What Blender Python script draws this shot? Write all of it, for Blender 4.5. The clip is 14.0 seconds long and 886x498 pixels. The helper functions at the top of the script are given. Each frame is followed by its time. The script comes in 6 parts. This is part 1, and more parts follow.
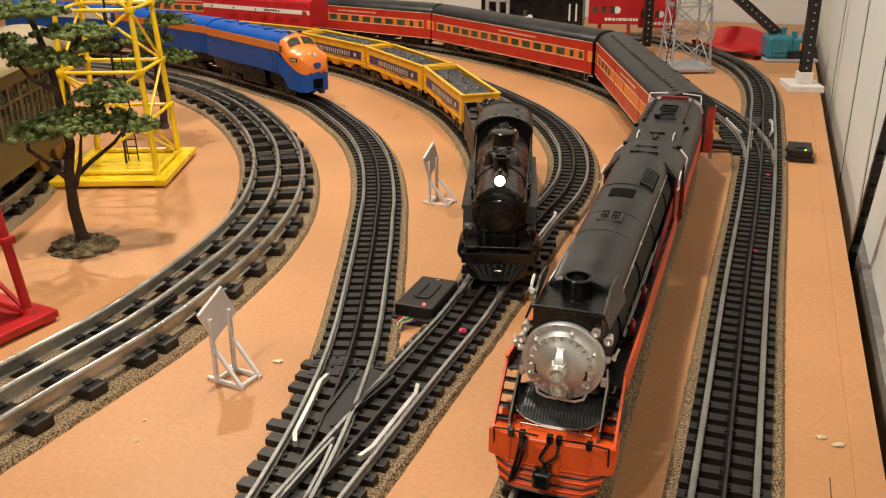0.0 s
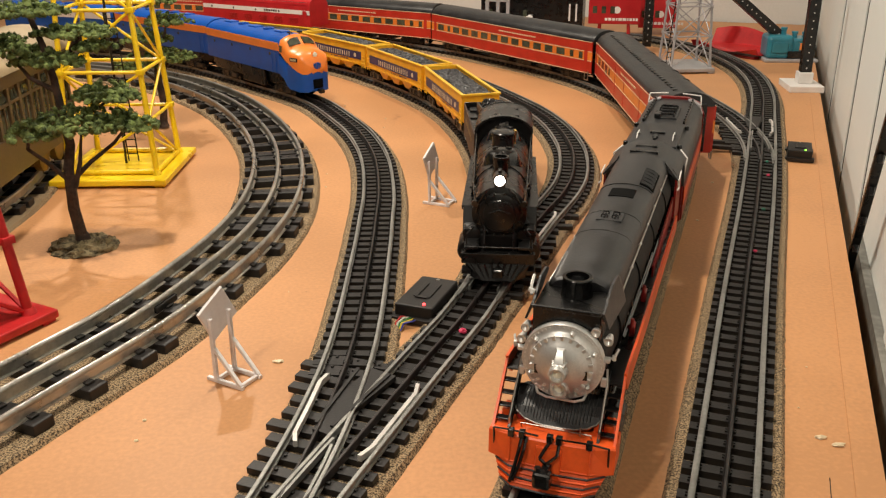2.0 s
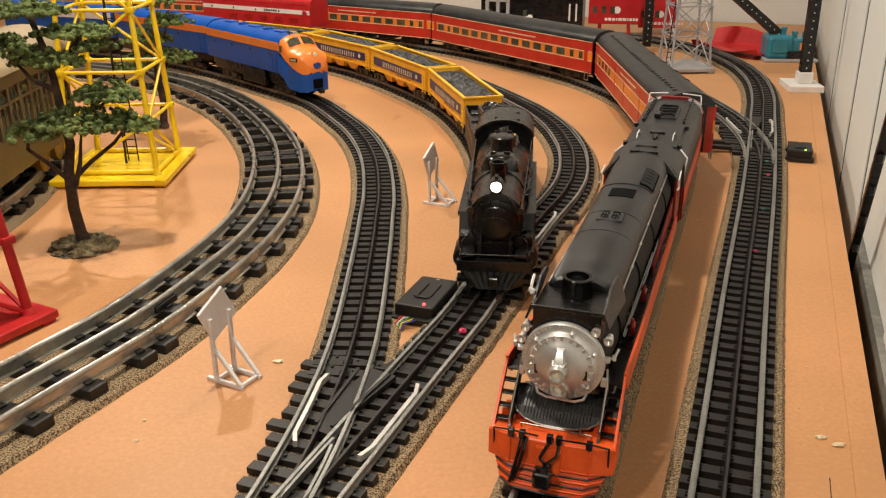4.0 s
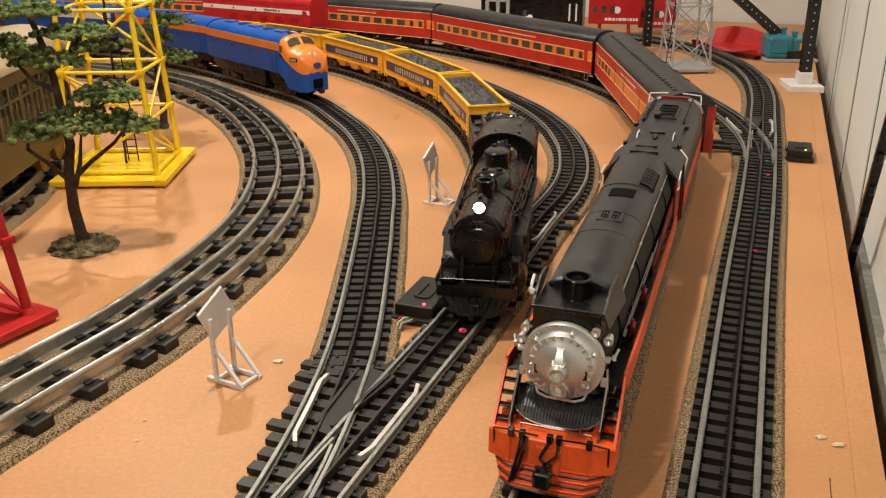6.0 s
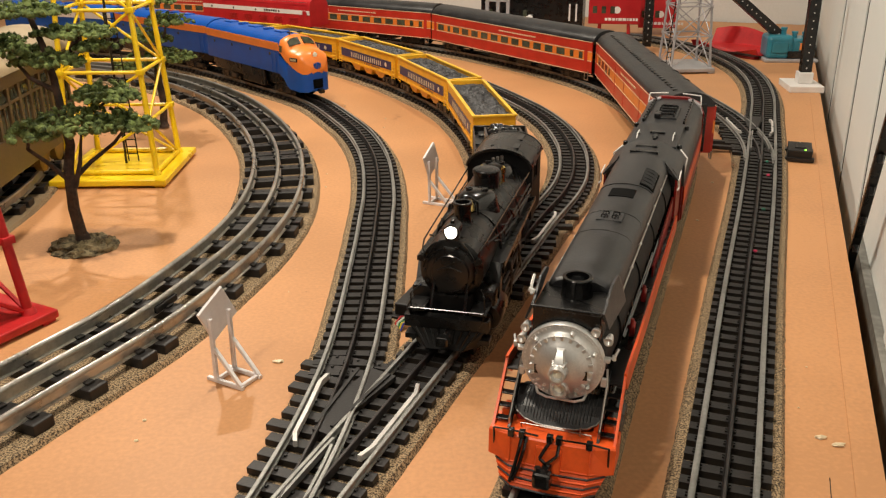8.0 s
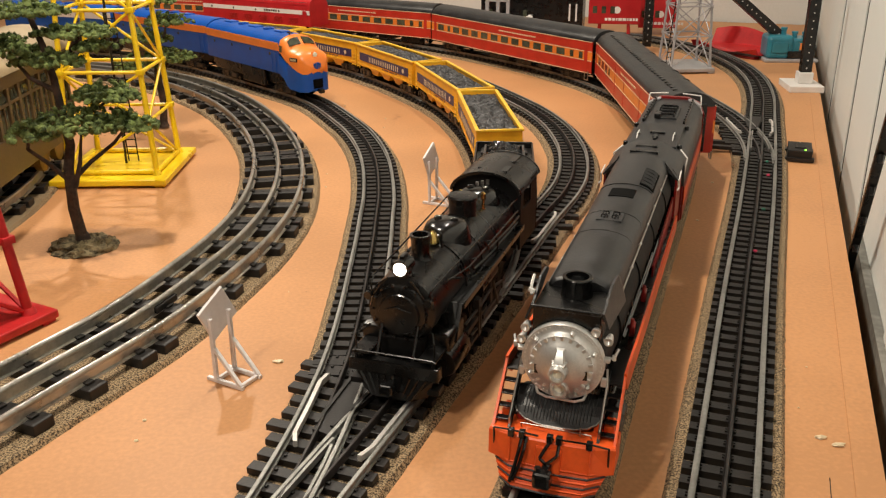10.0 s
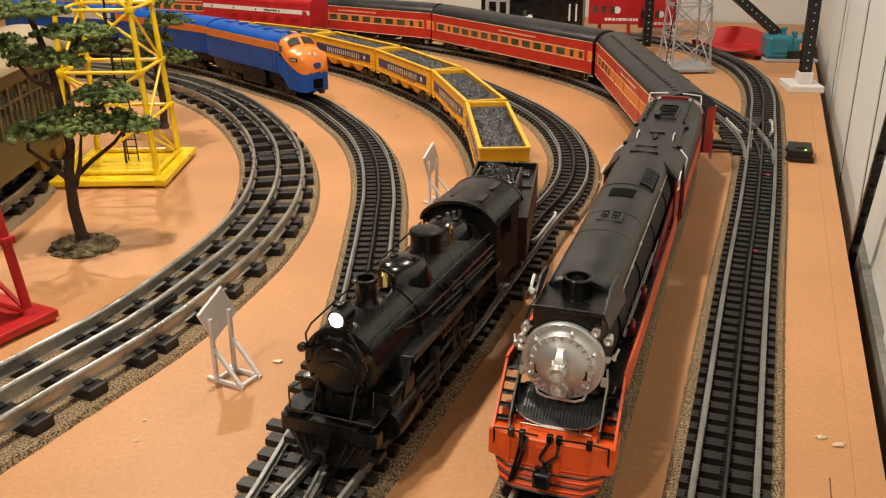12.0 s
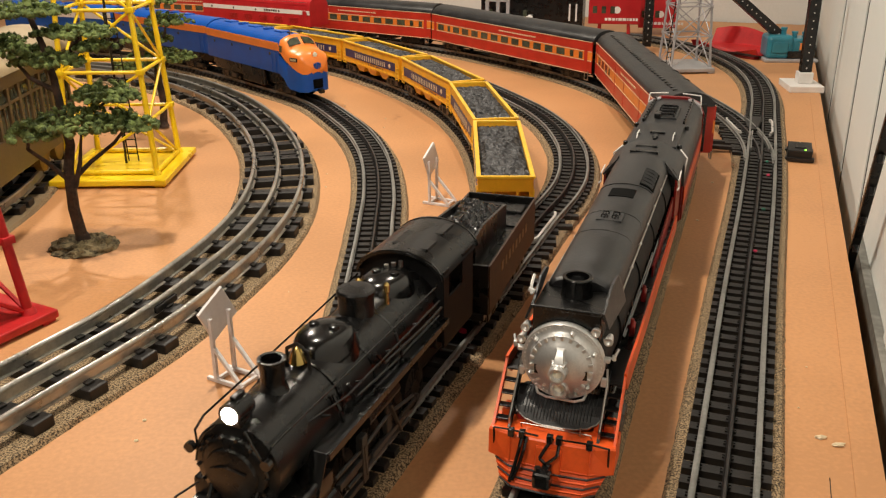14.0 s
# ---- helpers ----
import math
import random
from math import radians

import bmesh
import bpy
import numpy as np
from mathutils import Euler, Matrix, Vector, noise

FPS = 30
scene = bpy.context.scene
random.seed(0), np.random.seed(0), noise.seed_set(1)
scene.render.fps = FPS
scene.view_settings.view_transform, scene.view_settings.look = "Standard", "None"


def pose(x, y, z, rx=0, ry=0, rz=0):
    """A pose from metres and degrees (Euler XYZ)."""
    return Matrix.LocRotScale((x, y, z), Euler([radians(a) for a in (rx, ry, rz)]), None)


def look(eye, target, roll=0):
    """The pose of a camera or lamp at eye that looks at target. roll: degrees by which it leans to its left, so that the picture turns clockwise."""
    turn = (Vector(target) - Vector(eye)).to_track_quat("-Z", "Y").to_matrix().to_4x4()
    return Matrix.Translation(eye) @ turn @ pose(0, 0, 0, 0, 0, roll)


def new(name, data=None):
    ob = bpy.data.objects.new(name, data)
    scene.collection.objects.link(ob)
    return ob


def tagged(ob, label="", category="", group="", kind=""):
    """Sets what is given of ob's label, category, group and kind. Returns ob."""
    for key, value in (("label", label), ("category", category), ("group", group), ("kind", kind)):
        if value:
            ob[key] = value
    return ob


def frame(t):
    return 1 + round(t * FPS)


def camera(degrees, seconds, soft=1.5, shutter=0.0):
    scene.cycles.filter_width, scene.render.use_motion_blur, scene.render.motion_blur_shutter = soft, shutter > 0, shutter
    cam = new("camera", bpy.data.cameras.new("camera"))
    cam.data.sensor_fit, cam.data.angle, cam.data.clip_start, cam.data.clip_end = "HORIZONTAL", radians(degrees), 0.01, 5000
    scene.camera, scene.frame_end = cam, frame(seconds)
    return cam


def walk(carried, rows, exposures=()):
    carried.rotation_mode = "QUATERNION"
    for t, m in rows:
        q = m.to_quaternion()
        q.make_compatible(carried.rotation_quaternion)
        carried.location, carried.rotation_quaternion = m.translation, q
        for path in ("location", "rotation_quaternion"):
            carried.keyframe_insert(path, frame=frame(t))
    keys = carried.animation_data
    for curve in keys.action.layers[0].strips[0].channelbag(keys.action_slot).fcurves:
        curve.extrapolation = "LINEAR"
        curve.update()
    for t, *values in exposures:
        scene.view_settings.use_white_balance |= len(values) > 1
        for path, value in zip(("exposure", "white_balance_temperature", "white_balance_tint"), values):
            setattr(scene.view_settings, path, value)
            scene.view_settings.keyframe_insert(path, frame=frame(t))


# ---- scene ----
cam = camera(53.23, 14.0, soft=1.25, shutter=0.4)
EYE = (0.0, 0.0, 0.3096)
VIEW = look(EYE, (0.0, math.cos(radians(21.70)), 0.3096 - math.sin(radians(21.70))), roll=-0.385)
walk(cam, [(0.0, VIEW), (14.0, VIEW)], exposures=[(0.0, -0.1), (14.0, -0.1)])

# ---- light: warm lamps, none in view, under the ceiling of a closed basement room ----
world = bpy.data.worlds.new("room_air")
world.use_nodes = True
world.node_tree.nodes["Background"].inputs[0].default_value = (1.0, 0.86, 0.72, 1)
world.node_tree.nodes["Background"].inputs[1].default_value = 0.02
scene.world = world


def unseen_lamp(name, at, aim, watts, size, colour):
    data = bpy.data.lights.new(name, "AREA")
    data.shape, data.size, data.energy, data.color = "DISK", size, watts, colour
    ob = new(name, data)
    ob.matrix_world = look(at, aim)
    return ob


# recessed unseen lamps, two over the far half and two over the near half
# the second, far left, is an unseen fill added to brighten the far half
for lamp_at, watts in (((0.12, 1.60, 1.16), 5.0), ((-0.62, 1.76, 1.16), 15.0), ((-0.25, 0.70, 1.16), 11.5), ((-0.62, -0.28, 1.16), 9.5)):
    unseen_lamp("unseen_lamp", lamp_at, (lamp_at[0], lamp_at[1] + 0.01, 0.0), watts, 0.06, (1.0, 0.89, 0.74))


# ---- materials ----
def mat(name, colour, rough=0.5, metal=0.0, vary=0.12, fine=900.0, coarse=40.0, bump=0.15, colour2=None, mix=0.5, random_amount=0.0, coat=0.0, emit=0.0, spec=0.5):
    """A procedural surface: two scales of noise in colour and roughness, and a fine relief."""
    m = bpy.data.materials.new(name)
    m.use_nodes = True
    nt = m.node_tree
    n, l = nt.nodes, nt.links
    b = n["Principled BSDF"]
    tc = n.new("ShaderNodeTexCoord")
    f = n.new("ShaderNodeTexNoise")
    f.inputs["Scale"].default_value, f.inputs["Detail"].default_value = fine, 4
    c = n.new("ShaderNodeTexNoise")
    c.inputs["Scale"].default_value, c.inputs["Detail"].default_value = coarse, 6
    l.new(tc.outputs["Object"], f.inputs["Vector"])
    l.new(tc.outputs["Object"], c.inputs["Vector"])
    add = n.new("ShaderNodeMath")
    add.operation = "MULTIPLY_ADD"
    l.new(f.outputs["Fac"], add.inputs[0])
    add.inputs[1].default_value = 0.5
    l.new(c.outputs["Fac"], add.inputs[2])
    if random_amount:
        info = n.new("ShaderNodeObjectInfo")
        ra = n.new("ShaderNodeMath")
        ra.operation = "MULTIPLY_ADD"
        l.new(info.outputs["Random"], ra.inputs[0])
        ra.inputs[1].default_value = random_amount
        l.new(add.outputs[0], ra.inputs[2])
        add = ra
    ramp = n.new("ShaderNodeValToRGB")
    lo = [max(0, x * (1 - vary)) for x in colour]
    hi = list(colour2) if colour2 else [min(1, x * (1 + vary)) for x in colour]
    e = ramp.color_ramp.elements
    e[0].position, e[0].color = 0.75 - 0.25 * mix, (*lo, 1)
    e[1].position, e[1].color = 0.75 + 0.25 * mix, (*hi, 1)
    l.new(add.outputs[0], ramp.inputs[0])
    l.new(ramp.outputs[0], b.inputs["Base Color"])
    rr = n.new("ShaderNodeMapRange")
    rr.inputs["To Min"].default_value, rr.inputs["To Max"].default_value = max(0.03, rough - 0.1), min(1, rough + 0.1)
    l.new(c.outputs["Fac"], rr.inputs["Value"])
    l.new(rr.outputs[0], b.inputs["Roughness"])
    b.inputs["Metallic"].default_value = metal
    b.inputs["Specular IOR Level"].default_value = spec
    b.inputs["Coat Weight"].default_value = coat
    if bump:
        bp = n.new("ShaderNodeBump")
        bp.inputs["Strength"].default_value, bp.inputs["Distance"].default_value = bump, 0.0004
        l.new(f.outputs["Fac"], bp.inputs["Height"])
        l.new(bp.outputs[0], b.inputs["Normal"])
    if emit:
        b.inputs["Emission Color"].default_value = (*colour, 1)
        b.inputs["Emission Strength"].default_value = emit
    return m


BOARD = mat("painted_plywood", (0.55, 0.275, 0.122), 0.48, vary=0.10, fine=300, coarse=4, bump=0.12, spec=0.3)


def stained(m, scale, low, high, colour):
    """Add sparse dark specks and smears to a surface."""
    n, l = m.node_tree.nodes, m.node_tree.links
    b = n["Principled BSDF"]
    old = b.inputs["Base Color"].links[0].from_socket
    tc = n.new("ShaderNodeTexCoord")
    mp = n.new("ShaderNodeMapping")
    mp.inputs["Scale"].default_value = (1.0, 0.45, 1.0)
    mp.inputs["Rotation"].default_value = (0, 0, 0.35)
    t = n.new("ShaderNodeTexNoise")
    t.inputs["Scale"].default_value, t.inputs["Detail"].default_value, t.inputs["Roughness"].default_value = scale, 8, 0.62
    r = n.new("ShaderNodeMapRange")
    r.inputs["From Min"].default_value, r.inputs["From Max"].default_value = low, high
    mix = n.new("ShaderNodeMix")
    mix.data_type = "RGBA"
    l.new(tc.outputs["Object"], mp.inputs["Vector"])
    l.new(mp.outputs[0], t.inputs["Vector"])
    l.new(t.outputs["Fac"], r.inputs["Value"])
    l.new(r.outputs[0], mix.inputs["Factor"])
    l.new(old, mix.inputs["A"])
    mix.inputs["B"].default_value = (*colour, 1)
    l.new(mix.outputs["Result"], b.inputs["Base Color"])


stained(BOARD, 16, 0.66, 0.80, (0.24, 0.11, 0.05))
stained(BOARD, 90, 0.70, 0.76, (0.16, 0.075, 0.035))
CORK = mat("cork_roadbed", (0.10, 0.065, 0.035), 0.95, vary=0.6, fine=1300, coarse=750, bump=1.0, colour2=(0.42, 0.30, 0.17), mix=0.42)
TIE = mat("black_plastic_tie", (0.013, 0.0115, 0.011), 0.45, vary=0.3, fine=600, bump=0.3, random_amount=0.12, spec=0.38)
RAIL = mat("nickel_rail", (0.27, 0.27, 0.255), 0.42, 0.6, vary=0.2, fine=300, coarse=30, bump=0.05)
RAIL_DARK = mat("blackened_rail", (0.055, 0.05, 0.048), 0.35, 0.6, vary=0.25)
TUBE = mat("tinplate_rail", (0.43, 0.415, 0.375), 0.30, 0.65, vary=0.2, fine=250, coarse=25, bump=0.05)
GUARD = mat("bright_guard_rail", (0.78, 0.76, 0.73), 0.3, 0.5, vary=0.1)
BLACK = mat("black_engine_paint", (0.006, 0.0059, 0.006), 0.28, vary=0.35, fine=500, coarse=60, bump=0.12)
BLACK_GLOSS = mat("gloss_black_paint", (0.006, 0.006, 0.006), 0.18, vary=0.25, fine=400, bump=0.05, coat=0.2)
# matt black; shade on boiler and cab sides is put into its weak reflection
MATT_BLACK = mat("matt_black_with_shade", (0.0065, 0.0065, 0.007), 0.62, vary=0.4, fine=600, coarse=60, bump=0.3, spec=0.2)
# near-black colour standing in for the shade inside openings
OPENING_SHADE = mat("opening_shade", (0.003, 0.003, 0.003), 0.9, vary=0.3, bump=0.3, spec=0.1)
GREY_BLACK = mat("weathered_black_casing", (0.023, 0.0235, 0.025), 0.40, vary=0.35, fine=700, coarse=45, bump=0.35, spec=0.4)
# much darker than STEEL, for rods and gear
ROD_STEEL = mat("dark_dull_steel", (0.030, 0.029, 0.029), 0.55, 0.3, vary=0.3)
STEEL = mat("worn_steel", (0.45, 0.43, 0.40), 0.3, 1.0, vary=0.2)
SILVER = mat("silver_paint", (0.66, 0.655, 0.64), 0.38, 0.65, vary=0.08, fine=700, bump=0.1)
BRASS = mat("polished_brass", (0.70, 0.50, 0.17), 0.22, 1.0, vary=0.1)
LAMP = mat("lit_headlight", (1.0, 0.90, 0.72), 0.2, vary=0.0, bump=0, emit=60)
LAMP_DIM = mat("headlight_glass", (0.9, 0.85, 0.7), 0.1, vary=0.0, bump=0)
DAY_ORANGE = mat("orange_enamel", (0.80, 0.105, 0.018), 0.32, vary=0.08, fine=400, bump=0.05)
DAY_RED = mat("crimson_enamel", (0.24, 0.012, 0.012), 0.32, vary=0.08, fine=400, bump=0.05)
CAR_RED = mat("red_coach_paint", (0.47, 0.030, 0.016), 0.36, vary=0.08, bump=0.05)
CAR_ORANGE = mat("orange_coach_paint", (0.74, 0.21, 0.03), 0.36, vary=0.08, bump=0.05)
CREAM = mat("cream_stripe", (0.72, 0.60, 0.40), 0.4, vary=0.08, bump=0.03)
WINDOW = mat("dark_coach_glass", (0.060, 0.066, 0.045), 0.10, vary=0.3, fine=90, coarse=60, bump=0)
YELLOW = mat("yellow_hopper_paint", (0.82, 0.40, 0.018), 0.36, vary=0.08, bump=0.06)
YELLOW_RIM = mat("yellow_rim_paint", (0.88, 0.52, 0.035), 0.36, vary=0.08, bump=0.06)
NAVY = mat("navy_band", (0.035, 0.030, 0.10), 0.4, vary=0.15, bump=0.03)
COAL = mat("coal", (0.016, 0.016, 0.018), 0.45, vary=0.5, fine=500, coarse=350, bump=1.0, colour2=(0.040, 0.040, 0.044))
COAL_SHINY = mat("glossy_coal", (0.015, 0.015, 0.016), 0.16, vary=0.4, fine=500, coarse=250, bump=1.0)
BLUE = mat("blue_engine_paint", (0.006, 0.082, 0.40), 0.36, vary=0.08, bump=0.04)
ORANGE = mat("orange_engine_paint", (0.86, 0.24, 0.04), 0.33, vary=0.06, bump=0.04)
DIESEL_RED = mat("crimson_engine_paint", (0.45, 0.018, 0.022), 0.33, vary=0.08, bump=0.04)
WHITE = mat("white_paint", (0.78, 0.76, 0.74), 0.45, vary=0.05, bump=0.05)
SIGN = mat("white_plastic", (0.74, 0.71, 0.71), 0.4, vary=0.05, fine=300, bump=0.05)
TOWER_YELLOW = mat("yellow_enamel", (0.86, 0.60, 0.015), 0.3, vary=0.07, bump=0.05)
TOWER_RED = mat("red_enamel_tower", (0.50, 0.018, 0.02), 0.4, vary=0.12, fine=300, bump=0.12)
TOWER_GREY = mat("silver_grey_plastic", (0.40, 0.40, 0.42), 0.4, 0.2, vary=0.1)
TRUNK = mat("bark", (0.040, 0.022, 0.014), 0.8, vary=0.5, fine=300, coarse=120, bump=1.0)
LEAF = mat("foliage_flock", (0.045, 0.080, 0.020), 0.9, vary=0.5, fine=350, coarse=130, bump=1.0, colour2=(0.20, 0.26, 0.075), mix=0.8)
MOSS = mat("scenic_mound", (0.10, 0.075, 0.035), 0.95, vary=0.5, fine=350, coarse=90, bump=1.0, colour2=(0.24, 0.19, 0.10))
TAN = mat("tan_trolley_paint", (0.105, 0.072, 0.034), 0.45, vary=0.15, fine=300, coarse=30, bump=0.1)
TAN_ROOF = mat("tan_roof", (0.36, 0.28, 0.17), 0.5, vary=0.12, bump=0.1)
# tender side, with the brown reflection on it put into the colour
TENDER_REFLECTION = mat("tender_side_brown_reflection", (0.050, 0.027, 0.016), 0.62, vary=0.25, fine=200, coarse=30, bump=0.1)
TEAL = mat("teal_cast_paint", (0.030, 0.21, 0.29), 0.3, vary=0.12, bump=0.08)
WALL = mat("painted_wall", (0.78, 0.82, 0.80), 0.6, vary=0.04, fine=200, coarse=3, bump=0.08)
# ceiling and walls out of view, coloured dark to cut light bounced into shadows
CEILING = mat("unseen_dark_ceiling", (0.16, 0.13, 0.10), 0.8, vary=0.1, fine=60, coarse=3, bump=0.1)
WALL_UNSEEN = mat("unseen_dark_wall", (0.26, 0.25, 0.23), 0.8, vary=0.06, fine=100, coarse=3, bump=0.08)
WALL_WHITE = mat("white_wall", (0.68, 0.69, 0.67), 0.6, vary=0.04, fine=200, coarse=3, bump=0.08)
CONCRETE = mat("concrete_floor", (0.22, 0.22, 0.20), 0.8, vary=0.3, fine=120, coarse=8, bump=0.4)
RED_LED = mat("red_led", (1.0, 0.05, 0.05), 0.3, vary=0, bump=0, emit=6)
GREEN_LED = mat("green_led", (0.2, 1.0, 0.05), 0.3, vary=0, bump=0, emit=6)
PINK = mat("pink_plastic", (0.6, 0.03, 0.10), 0.4, vary=0.05, bump=0)
GREEN = mat("green_plastic", (0.02, 0.16, 0.10), 0.4, vary=0.05, bump=0)


# ---- mesh helpers: all shapes are given in millimetres ----
def link_mesh(name, bm, material):
    bmesh.ops.scale(bm, vec=(0.001, 0.001, 0.001), verts=bm.verts)
    bmesh.ops.recalc_face_normals(bm, faces=bm.faces)
    me = bpy.data.meshes.new(name)
    bm.to_mesh(me)
    bm.free()
    me.materials.append(material)
    return me


def part(name, bm, material, parent=None, label="", smooth=False):
    me = link_mesh(name, bm, material)
    if smooth:
        for p in me.polygons:
            p.use_smooth = True
        me.set_sharp_from_angle(angle=radians(38))
    ob = new(name, me)
    ob.parent = parent
    if label:
        ob["label"] = label
    return ob


def thing(name, label, category, group="", kind=""):
    return tagged(new(name), label, category, group, kind)


def mm(x, y, z, rx=0, ry=0, rz=0):
    return pose(x / 1000, y / 1000, z / 1000, rx, ry, rz)


def box(bm, x0, x1, y0, y1, z0, z1, bevel=0.0, m=None):
    g = bmesh.ops.create_cube(bm, size=1.0)
    v = g["verts"]
    bmesh.ops.scale(bm, vec=(x1 - x0, y1 - y0, z1 - z0), verts=v)
    bmesh.ops.translate(bm, vec=((x0 + x1) / 2, (y0 + y1) / 2, (z0 + z1) / 2), verts=v)
    if bevel:
        e = list({e for q in v for e in q.link_edges})
        r = bmesh.ops.bevel(bm, geom=e, offset=bevel, segments=2, affect="EDGES", profile=0.5)
        v = list({q for f in r["faces"] for q in f.verts} | {q for q in v if q.is_valid})
    if m is not None:
        bmesh.ops.transform(bm, matrix=m, verts=v)
    return v


def rod(bm, a, b, r, r2=None, seg=10, caps=True):
    a, b = Vector(a), Vector(b)
    d = b - a
    m = Matrix.Translation((a + b) / 2) @ d.to_track_quat("Z", "Y").to_matrix().to_4x4()
    return bmesh.ops.create_cone(bm, cap_ends=caps, segments=seg, radius1=r, radius2=r if r2 is None else r2, depth=d.length, matrix=m)["verts"]


def wire(bm, pts, r, seg=6):
    for a, b in zip(pts[:-1], pts[1:]):
        rod(bm, a, b, r, seg=seg)


def loft(bm, rings, close=True, caps=True):
    """Skin equal rings of points."""
    rows = [[bm.verts.new(p) for p in ring] for ring in rings]
    n = len(rows[0])
    for a, b in zip(rows[:-1], rows[1:]):
        for i in range(n if close else n - 1):
            j = (i + 1) % n
            bm.faces.new((a[i], a[j], b[j], b[i]))
    if caps and close:
        bm.faces.new(rows[0][::-1])
        bm.faces.new(rows[-1])


def turned(bm, prof, origin=(0, 0, 0), axis="X", seg=24):
    """Turn a profile of (along, radius) about an axis through origin."""
    o = Vector(origin)
    rings = []
    for h, r in prof:
        ring = []
        for k in range(seg):
            c, s = math.cos(2 * math.pi * k / seg) * max(r, 0.01), math.sin(2 * math.pi * k / seg) * max(r, 0.01)
            ring.append(o + Vector((h, c, s) if axis == "X" else (c, s, h) if axis == "Z" else (c, h, s)))
        rings.append(ring)
    loft(bm, rings)


def slab(bm, poly, y0, y1):
    """An x-z outline carried from y0 to y1."""
    loft(bm, [[(x, y0, z) for x, z in poly], [(x, y1, z) for x, z in poly]])


def swept(bm, line, s0, s1, prof, step=12.0, off=0.0, z=0.0):
    """Carry an (across, up) profile along a line of the plan."""
    n = max(2, int((s1 - s0) / step))
    rings = []
    for s in np.linspace(s0, s1, n):
        d = line.way(s)
        c = line.at(s)
        rings.append([(c[0] - d[1] * (u + off), c[1] + d[0] * (u + off), w + z) for u, w in prof])
    loft(bm, rings)


def blob(bm, c, r, squash=(1, 1, 1), rough=0.3, sub=2, seed=0.0):
    v = bmesh.ops.create_icosphere(bm, subdivisions=sub, radius=1.0)["verts"]
    for q in v:
        k = 1 + rough * noise.noise(q.co * 2.3 + Vector((seed, seed * 1.7, 3.1)))
        q.co = Vector((q.co.x * r * squash[0] * k, q.co.y * r * squash[1] * k, q.co.z * r * squash[2] * k)) + Vector(c)


def coal_bed(bm, x0, x1, y0, y1, z, heap, cell=2.6, seed=0.0):
    nx, ny = int((x1 - x0) / cell), int((y1 - y0) / cell)
    g = [[None] * (ny + 1) for _ in range(nx + 1)]
    for i in range(nx + 1):
        for j in range(ny + 1):
            u, w = i / nx, j / ny
            edge = min(1, 5 * min(u, 1 - u, w, 1 - w) + 0.1)
            h = heap * edge * (0.7 + 0.5 * noise.noise(Vector((u * 4 + seed, w * 3, seed)))) + random.uniform(-1.5, 1.7)
            jx, jy = random.uniform(-0.7, 0.7), random.uniform(-0.7, 0.7)
            if i in (0, nx):
                jx = 0
            if j in (0, ny):
                jy = 0
            g[i][j] = bm.verts.new((x0 + (x1 - x0) * u + jx, y0 + (y1 - y0) * w + jy, z + h))
    for i in range(nx):
        for j in range(ny):
            bm.faces.new((g[i][j], g[i + 1][j], g[i + 1][j + 1], g[i][j + 1]))


# ---- room and table ----
U = Vector((0.342, 0.940))
V = Vector((0.940, -0.342))


def slab_uv(name, u0, u1, v0, v1, z0, z1, material, kind="structure", label="", category=""):
    bm = bmesh.new()
    box(bm, v0, v1, u0, u1, z0, z1)
    bmesh.ops.rotate(bm, cent=(0, 0, 0), matrix=Matrix(((V.x, U.x, 0), (V.y, U.y, 0), (0, 0, 1))), verts=bm.verts)
    ob = part(name, bm, material)
    return tagged(ob, label, category, "", kind)


slab_uv("floor", -2600, 2580, -3480, 200, -960, -900, CONCRETE, label="grey worn concrete basement floor", category="floor")
slab_uv("ceiling", -2600, 2580, -3480, 200, 1200, 1260, CEILING, label="unseen brown ceiling, dark to hold down bounced light", category="ceiling")
slab_uv("wall_east", -2600, 2580, 118, 200, -900, 1200, WALL, label="pale grey panelled wall beside the layout", category="wall")
slab_uv("wall_north", 2500, 2580, -3400, 118, -900, 1200, WALL_WHITE, label="white painted wall behind the layout", category="wall")
slab_uv("wall_west", -2600, 2580, -3480, -3400, -900, 1200, WALL_UNSEEN, label="unseen grey wall, dark to hold down bounced light", category="wall")
slab_uv("wall_south", -2680, -2600, -3400, 118, -900, 1200, WALL_UNSEEN, label="unseen grey wall, dark to hold down bounced light", category="wall")
slab_uv("layout_table", 120, 2490, -2200, 92, -18, 0, BOARD, kind="structure", label="tan painted plywood layout table top", category="table")


# ---- track plan (millimetres, table top at z = 0) ----
RAIL_Z = 13.5


def spline(points, step=4.0):
    """A smooth line through a few plan points, sampled evenly."""
    p = np.array(points, float)
    p = np.vstack([2 * p[0] - p[1], p, 2 * p[-1] - p[-2]])
    out = []
    for i in range(1, len(p) - 2):
        n = max(2, int(np.hypot(*(p[i + 1] - p[i])) / 2))
        u = np.linspace(0, 1, n, endpoint=False)[:, None]
        a, b, c, d = p[i - 1:i + 3]
        out.append(0.5 * (2 * b + (c - a) * u + (2 * a - 5 * b + 4 * c - d) * u ** 2 + (3 * b - a - 3 * c + d) * u ** 3))
    q = np.vstack(out + [p[-2:-1]])
    for _ in range(60):
        q[1:-1] = (q[:-2] + 2 * q[1:-1] + q[2:]) / 4
    s = np.r_[0, np.cumsum(np.hypot(*np.diff(q, axis=0).T))]
    t = np.arange(0, s[-1], step)
    return np.c_[np.interp(t, s, q[:, 0]), np.interp(t, s, q[:, 1])]


